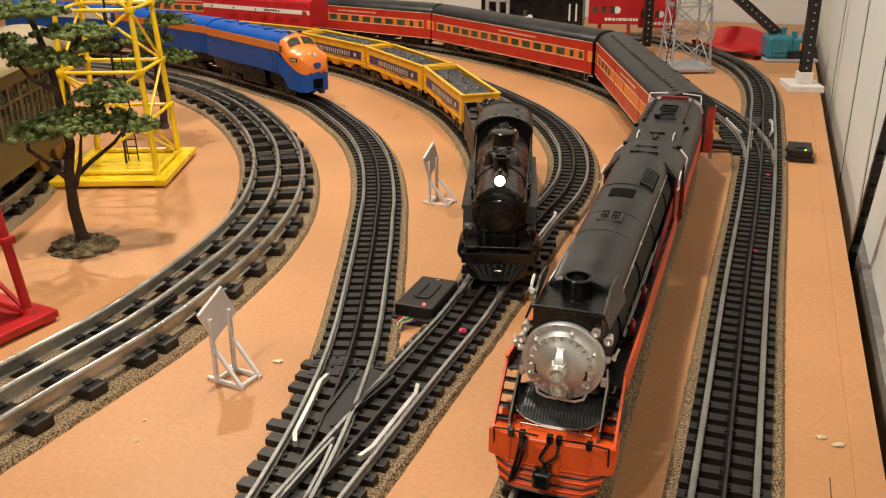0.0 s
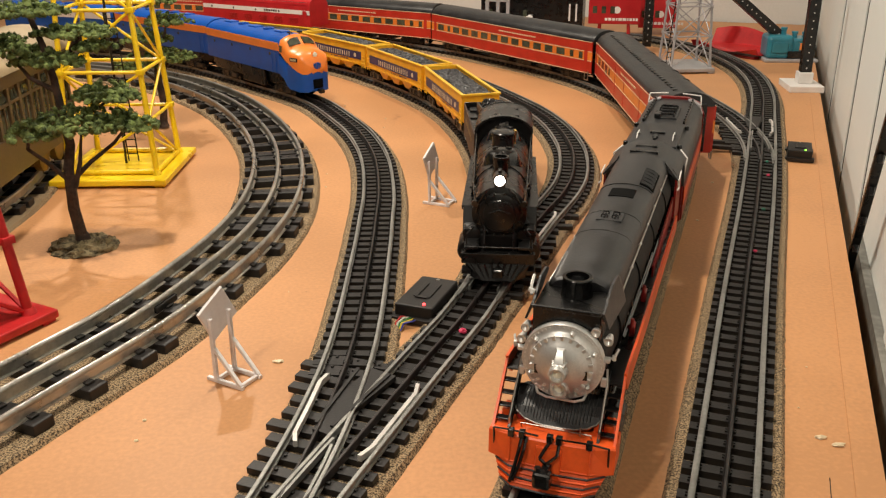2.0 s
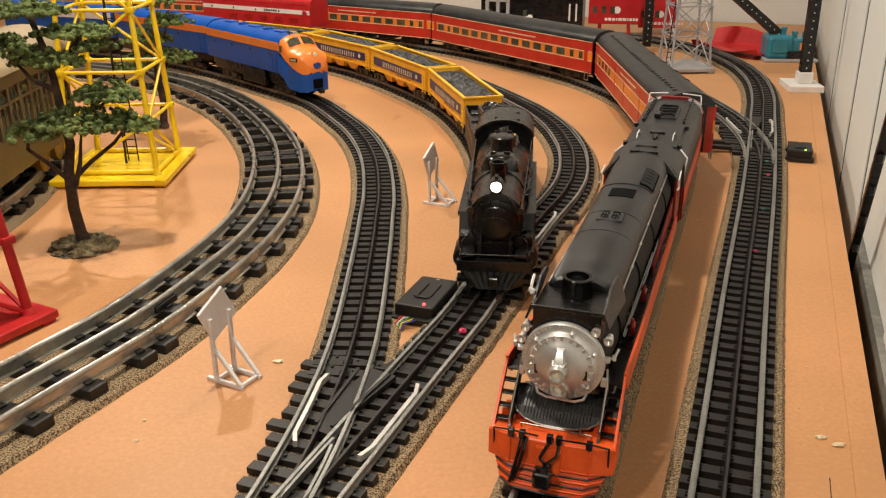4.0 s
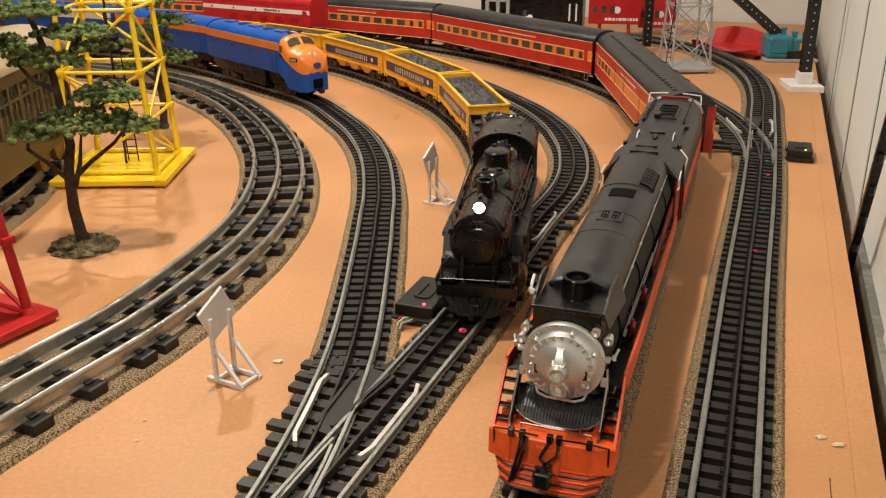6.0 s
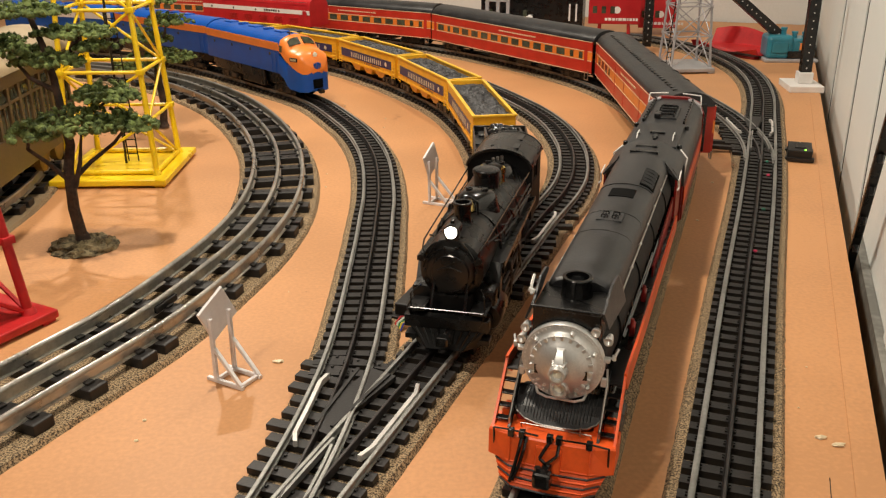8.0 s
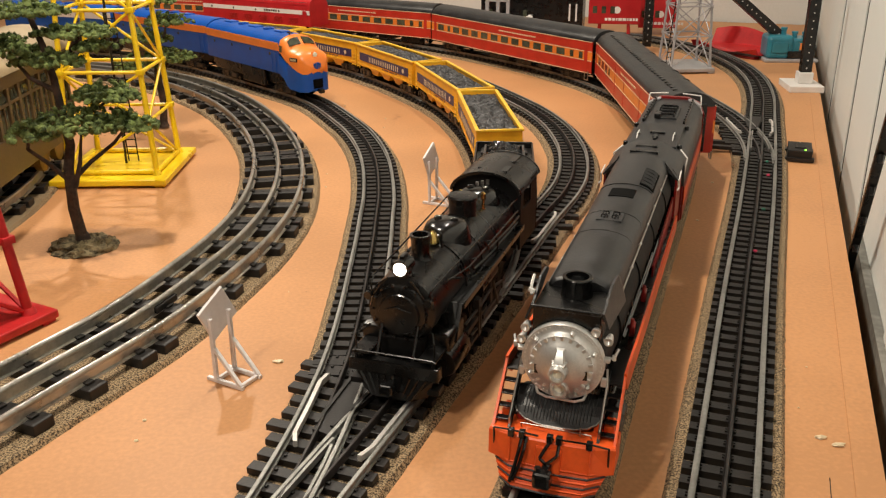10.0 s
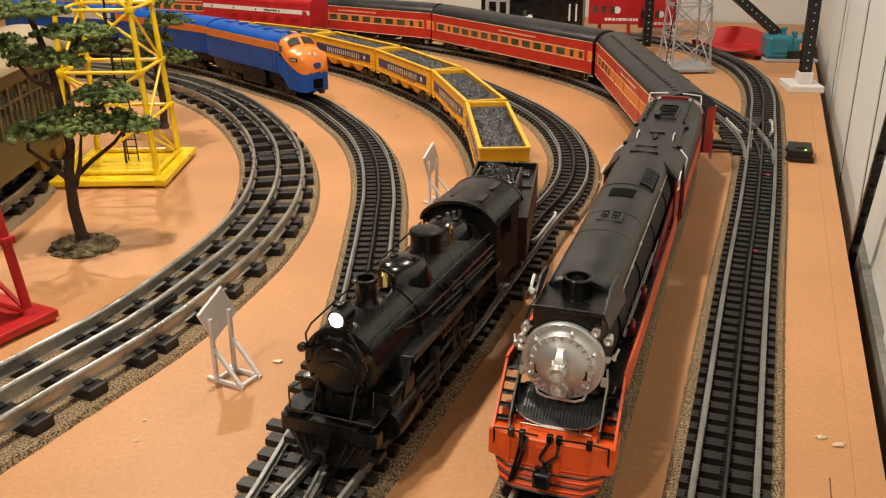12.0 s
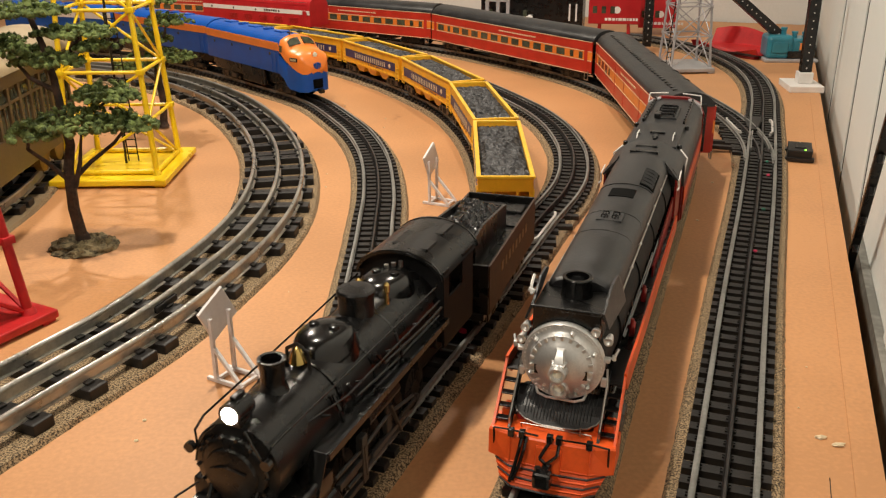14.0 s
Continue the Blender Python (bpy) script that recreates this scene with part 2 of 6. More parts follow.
class Line:
    def __init__(self, points):
        self.q = spline(points)
        self.s = np.r_[0, np.cumsum(np.hypot(*np.diff(self.q, axis=0).T))]
        self.length = self.s[-1]

    def at(self, s):
        return np.array([np.interp(s, self.s, self.q[:, 0]), np.interp(s, self.s, self.q[:, 1])])

    def way(self, s):
        d = self.at(s + 3) - self.at(s - 3)
        return d / max(np.hypot(*d), 1e-9)

    def near(self, p):
        d = np.hypot(*(self.q - p).T)
        return self.s[d.argmin()], d.min()

    def side(self, s, off):
        d = self.way(s)
        return self.at(s) + off * np.array([-d[1], d[0]])


# every line runs from the near end to the far end
LINE_A = Line([(-345, 350), (-281, 489), (-231, 596), (-202, 695), (-186, 775), (-180, 870), (-190, 985), (-216, 1105), (-259, 1224), (-318, 1345), (-393, 1455), (-480, 1550), (-600, 1640), (-800, 1730)])
LINE_B = Line([(-140, 215), (-108, 310), (-88, 389), (-73, 480), (-65, 581), (-65, 743), (-67, 835), (-70, 927), (-84, 1060), (-112, 1180), (-150, 1280), (-190, 1370), (-232, 1435), (-288, 1502), (-371, 1600), (-449, 1686), (-517, 1751), (-648, 1848), (-820, 1930)])
LINE_C = Line([(-140, 215), (-105, 310), (-74, 388), (-17, 532), (18, 618), (40, 690), (55, 770), (63, 880), (62, 990), (55, 1107), (38, 1220), (8, 1335), (-42, 1450), (-104, 1565), (-182, 1680), (-300, 1800), (-440, 1895), (-640, 1990), (-900, 2070)])
LINE_D = Line([(-17, 532), (18, 618), (52, 710), (94, 822), (133, 918), (153, 993), (164, 1075), (165, 1140), (160, 1214), (146, 1290), (126, 1358), (83, 1474), (25, 1605), (-60, 1745), (-165, 1880), (-290, 2000), (-430, 2105), (-640, 2210)])
LINE_E = Line([(-15, 195), (58, 403), (160, 697), (266, 1000), (298, 1130), (308, 1260), (298, 1390), (264, 1515), (200, 1650), (112, 1780), (15, 1895), (-100, 2010), (-240, 2110), (-420, 2210), (-640, 2300)])
LINE_F = Line([(80, 202), (150, 392), (251, 669), (339, 904), (415, 1115), (470, 1275), (511, 1395), (547, 1532), (564, 1660), (561, 1779), (544, 1880), (516, 1959), (450, 2060), (340, 2150), (200, 2230)])
LINE_G = Line([(339, 904), (377, 1010), (405, 1110), (418, 1220), (417, 1314), (408, 1410), (390, 1510), (360, 1610), (310, 1720), (240, 1820), (150, 1930), (20, 2050)])
LINE_H = Line([(-640, 420), (-540, 600), (-490, 760), (-480, 860), (-490, 970), (-530, 1110), (-600, 1250), (-720, 1400)])


# ---- tracks ----
def tie_mesh(length, width, z0, z1, spikes, grade=0.5):
    bm = bmesh.new()
    box(bm, -length / 2, length / 2, -width / 2, width / 2, z0, z1)
    for x in spikes:
        for dy in (-width * 0.16, width * 0.16):
            for sx in (-2.6, 2.6):
                box(bm, x + sx - 0.7, x + sx + 0.7, dy - 0.6, dy + 0.6, z1, z1 + 1.2)
    return link_mesh("tie", bm, TIE)


def tie_object(mesh, p, d, parent, name="tie"):
    ob = new(name, mesh)
    ob.parent = parent
    ob.matrix_basis = mm(p[0], p[1], 0, 0, random.uniform(-0.4, 0.4), math.degrees(math.atan2(d[1], d[0])) - 90 + random.uniform(-0.7, 0.7))


RAIL_PROFILE = [(-1.9, 8.5), (1.9, 8.5), (1.9, 9.1), (0.6, 9.6), (0.6, 11.6), (1.25, 12.1), (1.25, 13.3), (0.9, 13.5), (-0.9, 13.5), (-1.25, 13.3), (-1.25, 12.1), (-0.6, 11.6), (-0.6, 9.6), (-1.9, 9.1)]
MIDDLE_PROFILE = [(-1.5, 8.5), (1.5, 8.5), (1.0, 9.3), (1.0, 13.0), (0.6, 13.4), (-0.6, 13.4), (-1.0, 13.0), (-1.0, 9.3)]
GAUGE = 16.5
O_TIE = tie_mesh(48.5, 7.6, 4.0, 8.5, (-GAUGE, 0, GAUGE))


def roadbed(line, s0, s1, half, top, parent, z=4.0):
    bm = bmesh.new()
    n = int((s1 - s0) / 7)
    rings = []
    for s in np.linspace(s0, s1, n):
        ring = []
        for u, w in ((-half, 0.02), (-half + 2.5, z * 0.9), (-top, z), (-2, z), (-1, z - 0.6), (1, z - 0.6), (2, z), (top, z), (half - 2.5, z * 0.9), (half, 0.02)):
            k = 1.0 * noise.noise(Vector((s * 0.11, u, 0))) if abs(u) > 3 else 0
            p = line.side(s, u + k)
            ring.append((p[0], p[1], w + (0.35 * noise.noise(Vector((s * 0.2, u * 3, 5))) if w > 1 else 0)))
        rings.append(ring)
    loft(bm, rings)
    return part("roadbed", bm, CORK, parent, "speckled brown cork roadbed")


def o_track(line, s0, s1, label, tie_from=None, tie_to=None, rails=True, bed=True, dark=False):
    t = thing("railway_track", label, "railway track", "three-rail tracks on the table")
    if bed:
        roadbed(line, s0, s1, 32, 27, t)
    if rails:
        for off in (-GAUGE, GAUGE):
            bm = bmesh.new()
            swept(bm, line, s0, s1, RAIL_PROFILE, off=off, step=10)
            part("rail", bm, RAIL, t, "grey nickel outer rail", smooth=True)
        bm = bmesh.new()
        swept(bm, line, s0, s1, MIDDLE_PROFILE, step=10)
        part("rail", bm, RAIL_DARK, t, "blackened middle rail", smooth=True)
    s = tie_from if tie_from is not None else s0
    while s < (tie_to if tie_to is not None else s1):
        tie_object(O_TIE, line.at(s), line.way(s), t)
        s += 14.2
    return t


def spread_ties(main, branch, s0, s1, parent):
    """Long ties under a turnout, each wide enough for both routes."""
    s = s0
    while s < s1:
        p, d = main.at(s), main.way(s)
        left = np.array([-d[1], d[0]])
        k, _ = branch.near(p)
        off = float((branch.at(k) - p) @ left)
        a, b = min(-24.2, off - 24.2), max(24.2, off + 24.2)
        if off >= 0:
            b += random.choice((3, 7, 13))
        else:
            a -= random.choice((3, 7, 13))
        bm = bmesh.new()
        box(bm, -b, -a, -4.0, 4.0, 4.0, 8.4, 0.3)
        for x in (-GAUGE, 0, GAUGE, -off - GAUGE, -off, -off + GAUGE):
            for sx in (-2.6, 2.6):
                box(bm, x + sx - 0.7, x + sx + 0.7, -1, 1, 8.4, 9.6)
        tie_object(link_mesh("tie", bm, TIE), p, d, parent)
        s += 14.6


def clear_of(line, other, s0, s1, gap):
    """First arc length at which line is at least gap away from other."""
    s = s0
    while s < s1 and other.near(line.at(s))[1] < gap:
        s += 4
    return s


def flat_rail(bm, line, s0, s1, off, width=2.6, z0=9, z1=13.2, flare=3.0):
    """A guard or switch rail beside a running rail, bent away at both ends."""
    n = 9
    rings = []
    for i, s in enumerate(np.linspace(s0, s1, n)):
        k = flare if i in (0, n - 1) else 0
        o = off - math.copysign(k, off)
        p0, p1 = line.side(s, o - width / 2), line.side(s, o + width / 2)
        rings.append([(p0[0], p0[1], z0), (p1[0], p1[1], z0), (p1[0], p1[1], z1), (p0[0], p0[1], z1)])
    loft(bm, rings)


def s_at(line, y):
    return float(np.interp(y, line.q[:, 1], line.s))


b_start = clear_of(LINE_B, LINE_C, 0, 900, 46)
track_b = o_track(LINE_B, 0, LINE_B.length, "curved three-rail track with black ties under the blue diesel", tie_from=b_start)
c_start = s_at(LINE_C, LINE_B.at(b_start)[1]) + 6
d_start = clear_of(LINE_D, LINE_C, 200, 1200, 46)
c_split = s_at(LINE_C, 665)
c_open = LINE_C.near(LINE_D.at(d_start))[0] + 4
track_c = o_track(LINE_C, 0, LINE_C.length, "three-rail track with black ties under the moving coal train", tie_from=c_start, tie_to=c_split)
s = c_open
while s < LINE_C.length:
    tie_object(O_TIE, LINE_C.at(s), LINE_C.way(s), track_c)
    s += 14.2
track_d = o_track(LINE_D, s_at(LINE_D, 640), LINE_D.length, "curved three-rail track with black ties joining the coal train line", tie_from=d_start)
track_e = o_track(LINE_E, 0, LINE_E.length, "three-rail track with black ties under the passenger train")
f_split = s_at(LINE_F, 1075)
g_start = clear_of(LINE_G, LINE_F, 120, 900, 46)
track_f = o_track(LINE_F, 0, LINE_F.length, "straight three-rail track with black ties along the table edge", tie_to=f_split)
s = LINE_F.near(LINE_G.at(g_start))[0]
f_end = s
while s < LINE_F.length:
    tie_object(O_TIE, LINE_F.at(s), LINE_F.way(s), track_f)
    s += 14.2
track_g = o_track(LINE_G, s_at(LINE_G, 1030), LINE_G.length, "three-rail branch track curving off behind the passenger train", tie_from=g_start)


def turnout(label, main, branch, s0, s1, guards, frog_s, frog_off, blades):
    t = thing("railway_turnout", label, "railway turnout", "turnouts of the layout")
    spread_ties(main, branch, s0, s1, t)
    for line, g0, g1, off in guards:
        bm = bmesh.new()
        flat_rail(bm, line, g0, g1, off)
        part("guard_rail", bm, GUARD, t, "bright bare metal guard rail")
    p, d = main.side(frog_s, frog_off), main.way(frog_s)
    bm = bmesh.new()
    a = math.degrees(math.atan2(d[1], d[0]))
    loft(bm, [[(-38, -7, z), (-4, -10, z), (40, -16, z), (44, 4, z), (8, 9, z), (-36, 5, z)] for z in (8.6, 12.2)])
    for sgn in (-1, 1):
        box(bm, -30, 40, sgn * 8 - 1.2, sgn * 8 + 1.2, 12.2, 13.6, 0, Matrix.Rotation(radians(sgn * 5), 4, "Z"))
    frog = part("frog", bm, TIE, t, "black plastic frog plate")
    frog.matrix_basis = mm(p[0], p[1], 0, 0, 0, a)
    for line, g0, g1, off in blades:
        bm = bmesh.new()
        flat_rail(bm, line, g0, g1, off, 1.8, 9, 13.3, 0.5)
        part("switch_blade", bm, RAIL, t, "polished steel switch blade")
    return t


sC = lambda y: s_at(LINE_C, y)
sB = lambda y: s_at(LINE_B, y)
turnout("black turnout where two tracks join, with bright guard rails", LINE_C, LINE_B, 60, c_start - 4,
        [(LINE_B, sB(440), sB(520), GAUGE - 4.2), (LINE_C, sC(430), sC(510), -GAUGE + 4.2)], sC(478), 25,
        [(LINE_C, sC(300), sC(440), GAUGE - 3), (LINE_B, sB(300), sB(440), -GAUGE + 3)])
turnout("black turnout where the curved track joins the coal line", LINE_C, LINE_D, c_split, c_open - 6,
        [(LINE_D, s_at(LINE_D, 770), s_at(LINE_D, 850), -GAUGE + 4.2), (LINE_C, sC(780), sC(850), GAUGE - 4.2)], sC(805), -14,
        [(LINE_C, sC(660), sC(760), -GAUGE + 3), (LINE_D, s_at(LINE_D, 660), s_at(LINE_D, 760), GAUGE - 3)])
turnout("black turnout near the table edge with bright guard rails", LINE_F, LINE_G, f_split, f_end - 6,
        [(LINE_F, s_at(LINE_F, 1160), s_at(LINE_F, 1240), -GAUGE + 4.2), (LINE_G, s_at(LINE_G, 1170), s_at(LINE_G, 1250), GAUGE - 4.2)], s_at(LINE_F, 1215), 14,
        [(LINE_F, s_at(LINE_F, 1080), s_at(LINE_F, 1170), GAUGE - 3), (LINE_G, s_at(LINE_G, 1080), s_at(LINE_G, 1170), -GAUGE + 3)])


for y in (1098, 1122):
    s = s_at(LINE_F, y)
    bm = bmesh.new()
    box(bm, -24, 66, -4.5, 4.5, 3.6, 8.3, 0.4)
    ob = part("tie", bm, TIE, track_f, "long black tie end")
    d = LINE_F.way(s)
    ob.matrix_basis = mm(*LINE_F.at(s), 0, 0, 0, math.degrees(math.atan2(d[1], d[0])) + 90)


def wide_track(line, s0, s1, label):
    """Wide tubular tinplate track on sparse black ties."""
    t = thing("railway_track", label, "railway track", "wide tinplate tracks")
    roadbed(line, s0, s1, 47, 43, t)
    for off in (-28, 0, 28):
        bm = bmesh.new()
        prof = [(-2.9, 11.5), (2.9, 11.5), (2.7, 12.2), (0.9, 12.8), (0.9, 18.5)] + [(2.2 * math.sin(a), 20.4 - 2.2 * math.cos(a)) for a in np.linspace(0.6, 2 * math.pi - 0.6, 9)] + [(-0.9, 18.5), (-0.9, 12.8), (-2.7, 12.2)]
        swept(bm, line, s0, s1, prof, off=off, step=10)
        part("rail", bm, TUBE, t, "shiny tinplate tubular rail", smooth=True)
    bm = bmesh.new()
    box(bm, -40, 40, -8.0, 8.0, 3.6, 11.5, 0.8)
    for x in (-28, 0, 28):
        box(bm, x - 5.5, x + 5.5, -3.2, 3.2, 11.5, 13.4, 0.4)
    for x in (-14, 14):
        rod(bm, (x, 0, 11.5), (x, 0, 11.8), 1.4, seg=8)
    me = link_mesh("tie", bm, TIE)
    s, k = s0 + 10, 0
    while s < s1:
        tie_object(me, line.at(s), line.way(s), t)
        k += 1
        s += 22 if k % 6 == 0 else 46
    for s in np.arange(s0 + 60, s1, 247):
        bm = bmesh.new()
        p, d = line.at(s), line.way(s)
        box(bm, -14, 14, -3.4, 3.4, 12, 17.5, 0.8)
        ob = part("rail_joiner", bm, TIE, t, "black plastic rail joint insulator")
        ob.matrix_basis = mm(p[0], p[1], 0, 0, 0, math.degrees(math.atan2(d[1], d[0])))
    return t


wide_track(LINE_A, 0, LINE_A.length, "wide three-rail tinplate track on sparse black ties")
wide_track(LINE_H, 0, LINE_H.length, "wide three-rail tinplate track under the tan trolley")


# ---- rolling stock: x forward, z up from the rail tops ----
def on_line(line, s0, a, b, z=RAIL_Z):
    """Pose of a vehicle whose origin is at arc length s0 and whose bogies sit at local x = a and b."""
    pf, pr = line.at(s0 - a), line.at(s0 - b)
    d = (pf - pr) / np.hypot(*(pf - pr))
    o = pf - d * a
    return mm(o[0], o[1], z, 0, 0, math.degrees(math.atan2(d[1], d[0])))


def wheel_pair(parent, x, r, material=BLACK, spokes=0, half=16.5, name="wheelset", label=""):
    bm = bmesh.new()
    for s in (-1, 1):
        turned(bm, [(s * (half - 3.4), r * 0.3), (s * (half - 3.2), r + 1.2), (s * (half - 2.4), r + 1.2), (s * (half - 2.2), r), (s * (half + 2.4), r - 0.2), (s * (half + 2.5), r - 1.6), (s * (half + 1.4), r - 2.0), (s * (half + 1.4), r * 0.35), (s * (half + 2.6), r * 0.3), (s * (half + 2.6), 0)], axis="Y", seg=20)
        for k in range(spokes):
            m = Matrix.Translation((0, s * (half + 1.6), 0)) @ Matrix.Rotation(k * 2 * math.pi / spokes, 4, "Y")
            box(bm, r * 0.2, r - 1.6, -0.5, 0.5, -0.6, 0.6, 0, m)
        if spokes:
            m = Matrix.Translation((0, s * (half + 1.8), 0))
            box(bm, -r + 2, -r * 0.45, -0.8, 0.8, -r * 0.45, r * 0.45, 0.3, m)
    rod(bm, (0, -half, 0), (0, half, 0), 1.6, seg=8)
    ob = part(name, bm, material, parent, label, smooth=True)
    ob.matrix_basis = mm(x, 0, r)
    return ob


def wires(parent, name, runs, r, material, label=""):
    """One part for each bent wire."""
    for pts in runs:
        bm = bmesh.new()
        wire(bm, pts, r)
        part(name, bm, material, parent, label)


def bogie(parent, x, base=34, r=8.0, label=""):
    bm = bmesh.new()
    for s in (-1, 1):
        y = s * 22
        slab(bm, [(-base / 2 - 6, 6), (-base / 2 - 6, 12), (-8, 14), (8, 14), (base / 2 + 6, 12), (base / 2 + 6, 6), (base / 2 - 5, 5), (6, 3.5), (-6, 3.5), (-base / 2 + 5, 5)], y - 1.3, y + 1.3)
        for dx in (-base / 2, base / 2):
            box(bm, dx - 3.2, dx + 3.2, y + s * 1 - 1.6, y + s * 1 + 1.6, 5, 11.5, 0.6)
        for k in range(3):
            rod(bm, (-4 + 4 * k, y + s * 0.8, 4.5), (-4 + 4 * k, y + s * 0.8, 12), 1.5, seg=8)
    box(bm, -5, 5, -21, 21, 8, 15, 0.5)
    b = part("truck", bm, BLACK, parent, label)
    b.matrix_basis = mm(x, 0, 0)
    return [wheel_pair(b, dx, r, half=16.5) for dx in (-base / 2, base / 2)]


def coupler(parent, x, forward=1):
    bm = bmesh.new()
    f = forward
    box(bm, min(x, x + 10 * f), max(x, x + 10 * f), -2.2, 2.2, 12, 16, 0.5)
    box(bm, min(x + 8 * f, x + 15 * f), max(x + 8 * f, x + 15 * f), -4.5, 4.0, 10.5, 17.5, 1.2)
    return part("coupler", bm, BLACK_GLOSS, parent, "black knuckle coupler")


def bars(parent, name, x0, z0, widths, h, y, material, gap=1.2):
    """A row of plain upright bars on a side, standing for lettering."""
    bm = bmesh.new()
    x = x0
    for w in widths:
        box(bm, x - w, x, y - 0.15, y + 0.15, z0, z0 + h)
        x -= w + gap
    return part(name, bm, material, parent, "pale lettering as plain bars")


HOPPER_LEN = 222.0


def make_hopper(seed):
    h = thing("hopper_car", "yellow coal hopper car with navy band and coal load", "hopper car", "hopper cars of the coal train")
    L, w, top = HOPPER_LEN, 25.2, 54.5
    for y in (-1, 1):
        bm = bmesh.new()
        slab(bm, [(-3, 21), (-3, top), (-L + 3, top), (-L + 3, 21)], y * w - 0.8, y * w + 0.8)
        for x in np.linspace(-22, -L + 22, 9):
            box(bm, x - 0.9, x + 0.9, y * w - 1.5 if y < 0 else y * w + 0.4, y * w - 0.4 if y < 0 else y * w + 1.5, 21, top - 10, 0.2)
        box(bm, -L + 3, -3, y * w - 1.6, y * w + 1.6, 19.5, 22.5, 0.4)
        part("side_panel", bm, YELLOW, h)
        bm = bmesh.new()
        box(bm, -L + 15, -15, y * w - 1.75, y * w + 1.75, 29, 42.5)
        part("side_band", bm, NAVY, h, "navy lettered band")
        x0 = -24 if y > 0 else -52
        bars(h, "lettering", x0, 31, [2.4, 2.4, 2.4, 3, 2.4, 3, 2.4, 2.4, 2.4, 2.4, 3, 2.4, 2.4, 3, 2.4, 2.4], 8.4, y * (w + 1.85), CREAM, 4.9)
        bm = bmesh.new()
        x = -L + 30 if y > 0 else -34
        turned(bm, [(-0.2, 3.6), (0.2, 3.6)], (x, y * (w + 1.9), 35.5), "Y", 16)
        part("emblem", bm, CREAM, h, "pale round emblem")
        bm = bmesh.new()
        for k in range(14):
            x = -60 - k * 4.2
            box(bm, x - 1.2, x + 1.2, y * (w + 1.0) - 0.1, y * (w + 1.0) + 0.1, 25, 27)
        part("lettering", bm, NAVY, h, "small dark lettering as plain bars")
    bm = bmesh.new()
    for y in (-1, 1):
        box(bm, -L, 0, y * w - 2.2, y * w + 2.2, top - 1.2, top + 1.4, 0.5)
    for x in (-1.6, -L + 1.6):
        box(bm, x - 1.6, x + 1.6, -w, w, top - 1.2, top + 1.5, 0.5)
    part("rim", bm, YELLOW_RIM, h, "bright yellow top rim")
    for e, x in ((1, 0), (-1, -L)):
        bm = bmesh.new()
        loft(bm, [[(x - e * 3, -w + 1, top - 12), (x - e * 34, -w + 1, 22), (x - e * 34, w - 1, 22), (x - e * 3, w - 1, top - 12)], [(x - e * 4.5, -w + 1, top - 12), (x - e * 36, -w + 1, 22), (x - e * 36, w - 1, 22), (x - e * 4.5, w - 1, top - 12)]])
        box(bm, min(x - e * 3, x - e * 1.4), max(x - e * 3, x - e * 1.4), -w, w, top - 14, top, 0.2)
        box(bm, min(x, x - e * 30), max(x, x - e * 30), -w * 0.9, w * 0.9, 17, 21, 0.5)
        for y in (-w + 2, -w * 0.45, w * 0.45, w - 2):
            box(bm, x - e * 2.5 - 1, x - e * 2.5 + 1, y - 1.2, y + 1.2, 18, top - 2)
        part("end_frame", bm, YELLOW, h)
        for y in (-w - 1.2, w + 1.2):
            bm = bmesh.new()
            for dx in (3, 14):
                rod(bm, (x - e * dx, y, 15), (x - e * dx, y, top - 12), 0.7, seg=6)
            for z in (17, 23, 29, 35):
                rod(bm, (x - e * 3, y, z), (x - e * 14, y, z), 0.7, seg=6)
            part("ladder", bm, YELLOW_RIM, h)
    bm = bmesh.new()
    rod(bm, (-0.5, -9, 33), (1.6, -9, 33), 0.6, seg=6)
    for k in range(12):
        a, b = k * math.pi / 6, (k + 1) * math.pi / 6
        rod(bm, (1.6, -9 + 6 * math.cos(a), 33 + 6 * math.sin(a)), (1.6, -9 + 6 * math.cos(b), 33 + 6 * math.sin(b)), 0.5, seg=5)
    for k in range(4):
        a = k * math.pi / 4
        rod(bm, (1.6, -9 + 6 * math.cos(a), 33 + 6 * math.sin(a)), (1.6, -9 - 6 * math.cos(a), 33 - 6 * math.sin(a)), 0.4, seg=5)
    part("brake_wheel", bm, BLACK, h, "black brake wheel")
    for k in range(3):
        c = -L / 2 + (k - 1) * 46
        bm = bmesh.new()
        loft(bm, [[(c - 23, -w + 2, 22), (c + 23, -w + 2, 22), (c + 23, w - 2, 22), (c - 23, w - 2, 22)], [(c - 9, -w + 5, 8), (c + 9, -w + 5, 8), (c + 9, w - 5, 8), (c - 9, w - 5, 8)]])
        part("discharge_bay", bm, YELLOW, h)
    bm = bmesh.new()
    coal_bed(bm, -L + 4, -4, -w + 1.5, w - 1.5, top - 6, 6.5, 2.6, seed)
    part("coal_load", bm, COAL, h, "heaped matt grey coal load")
    wheels = bogie(h, -30) + bogie(h, -L + 30)
    coupler(h, -1, 1)
    coupler(h, -L + 1, -1)
    return h, wheels


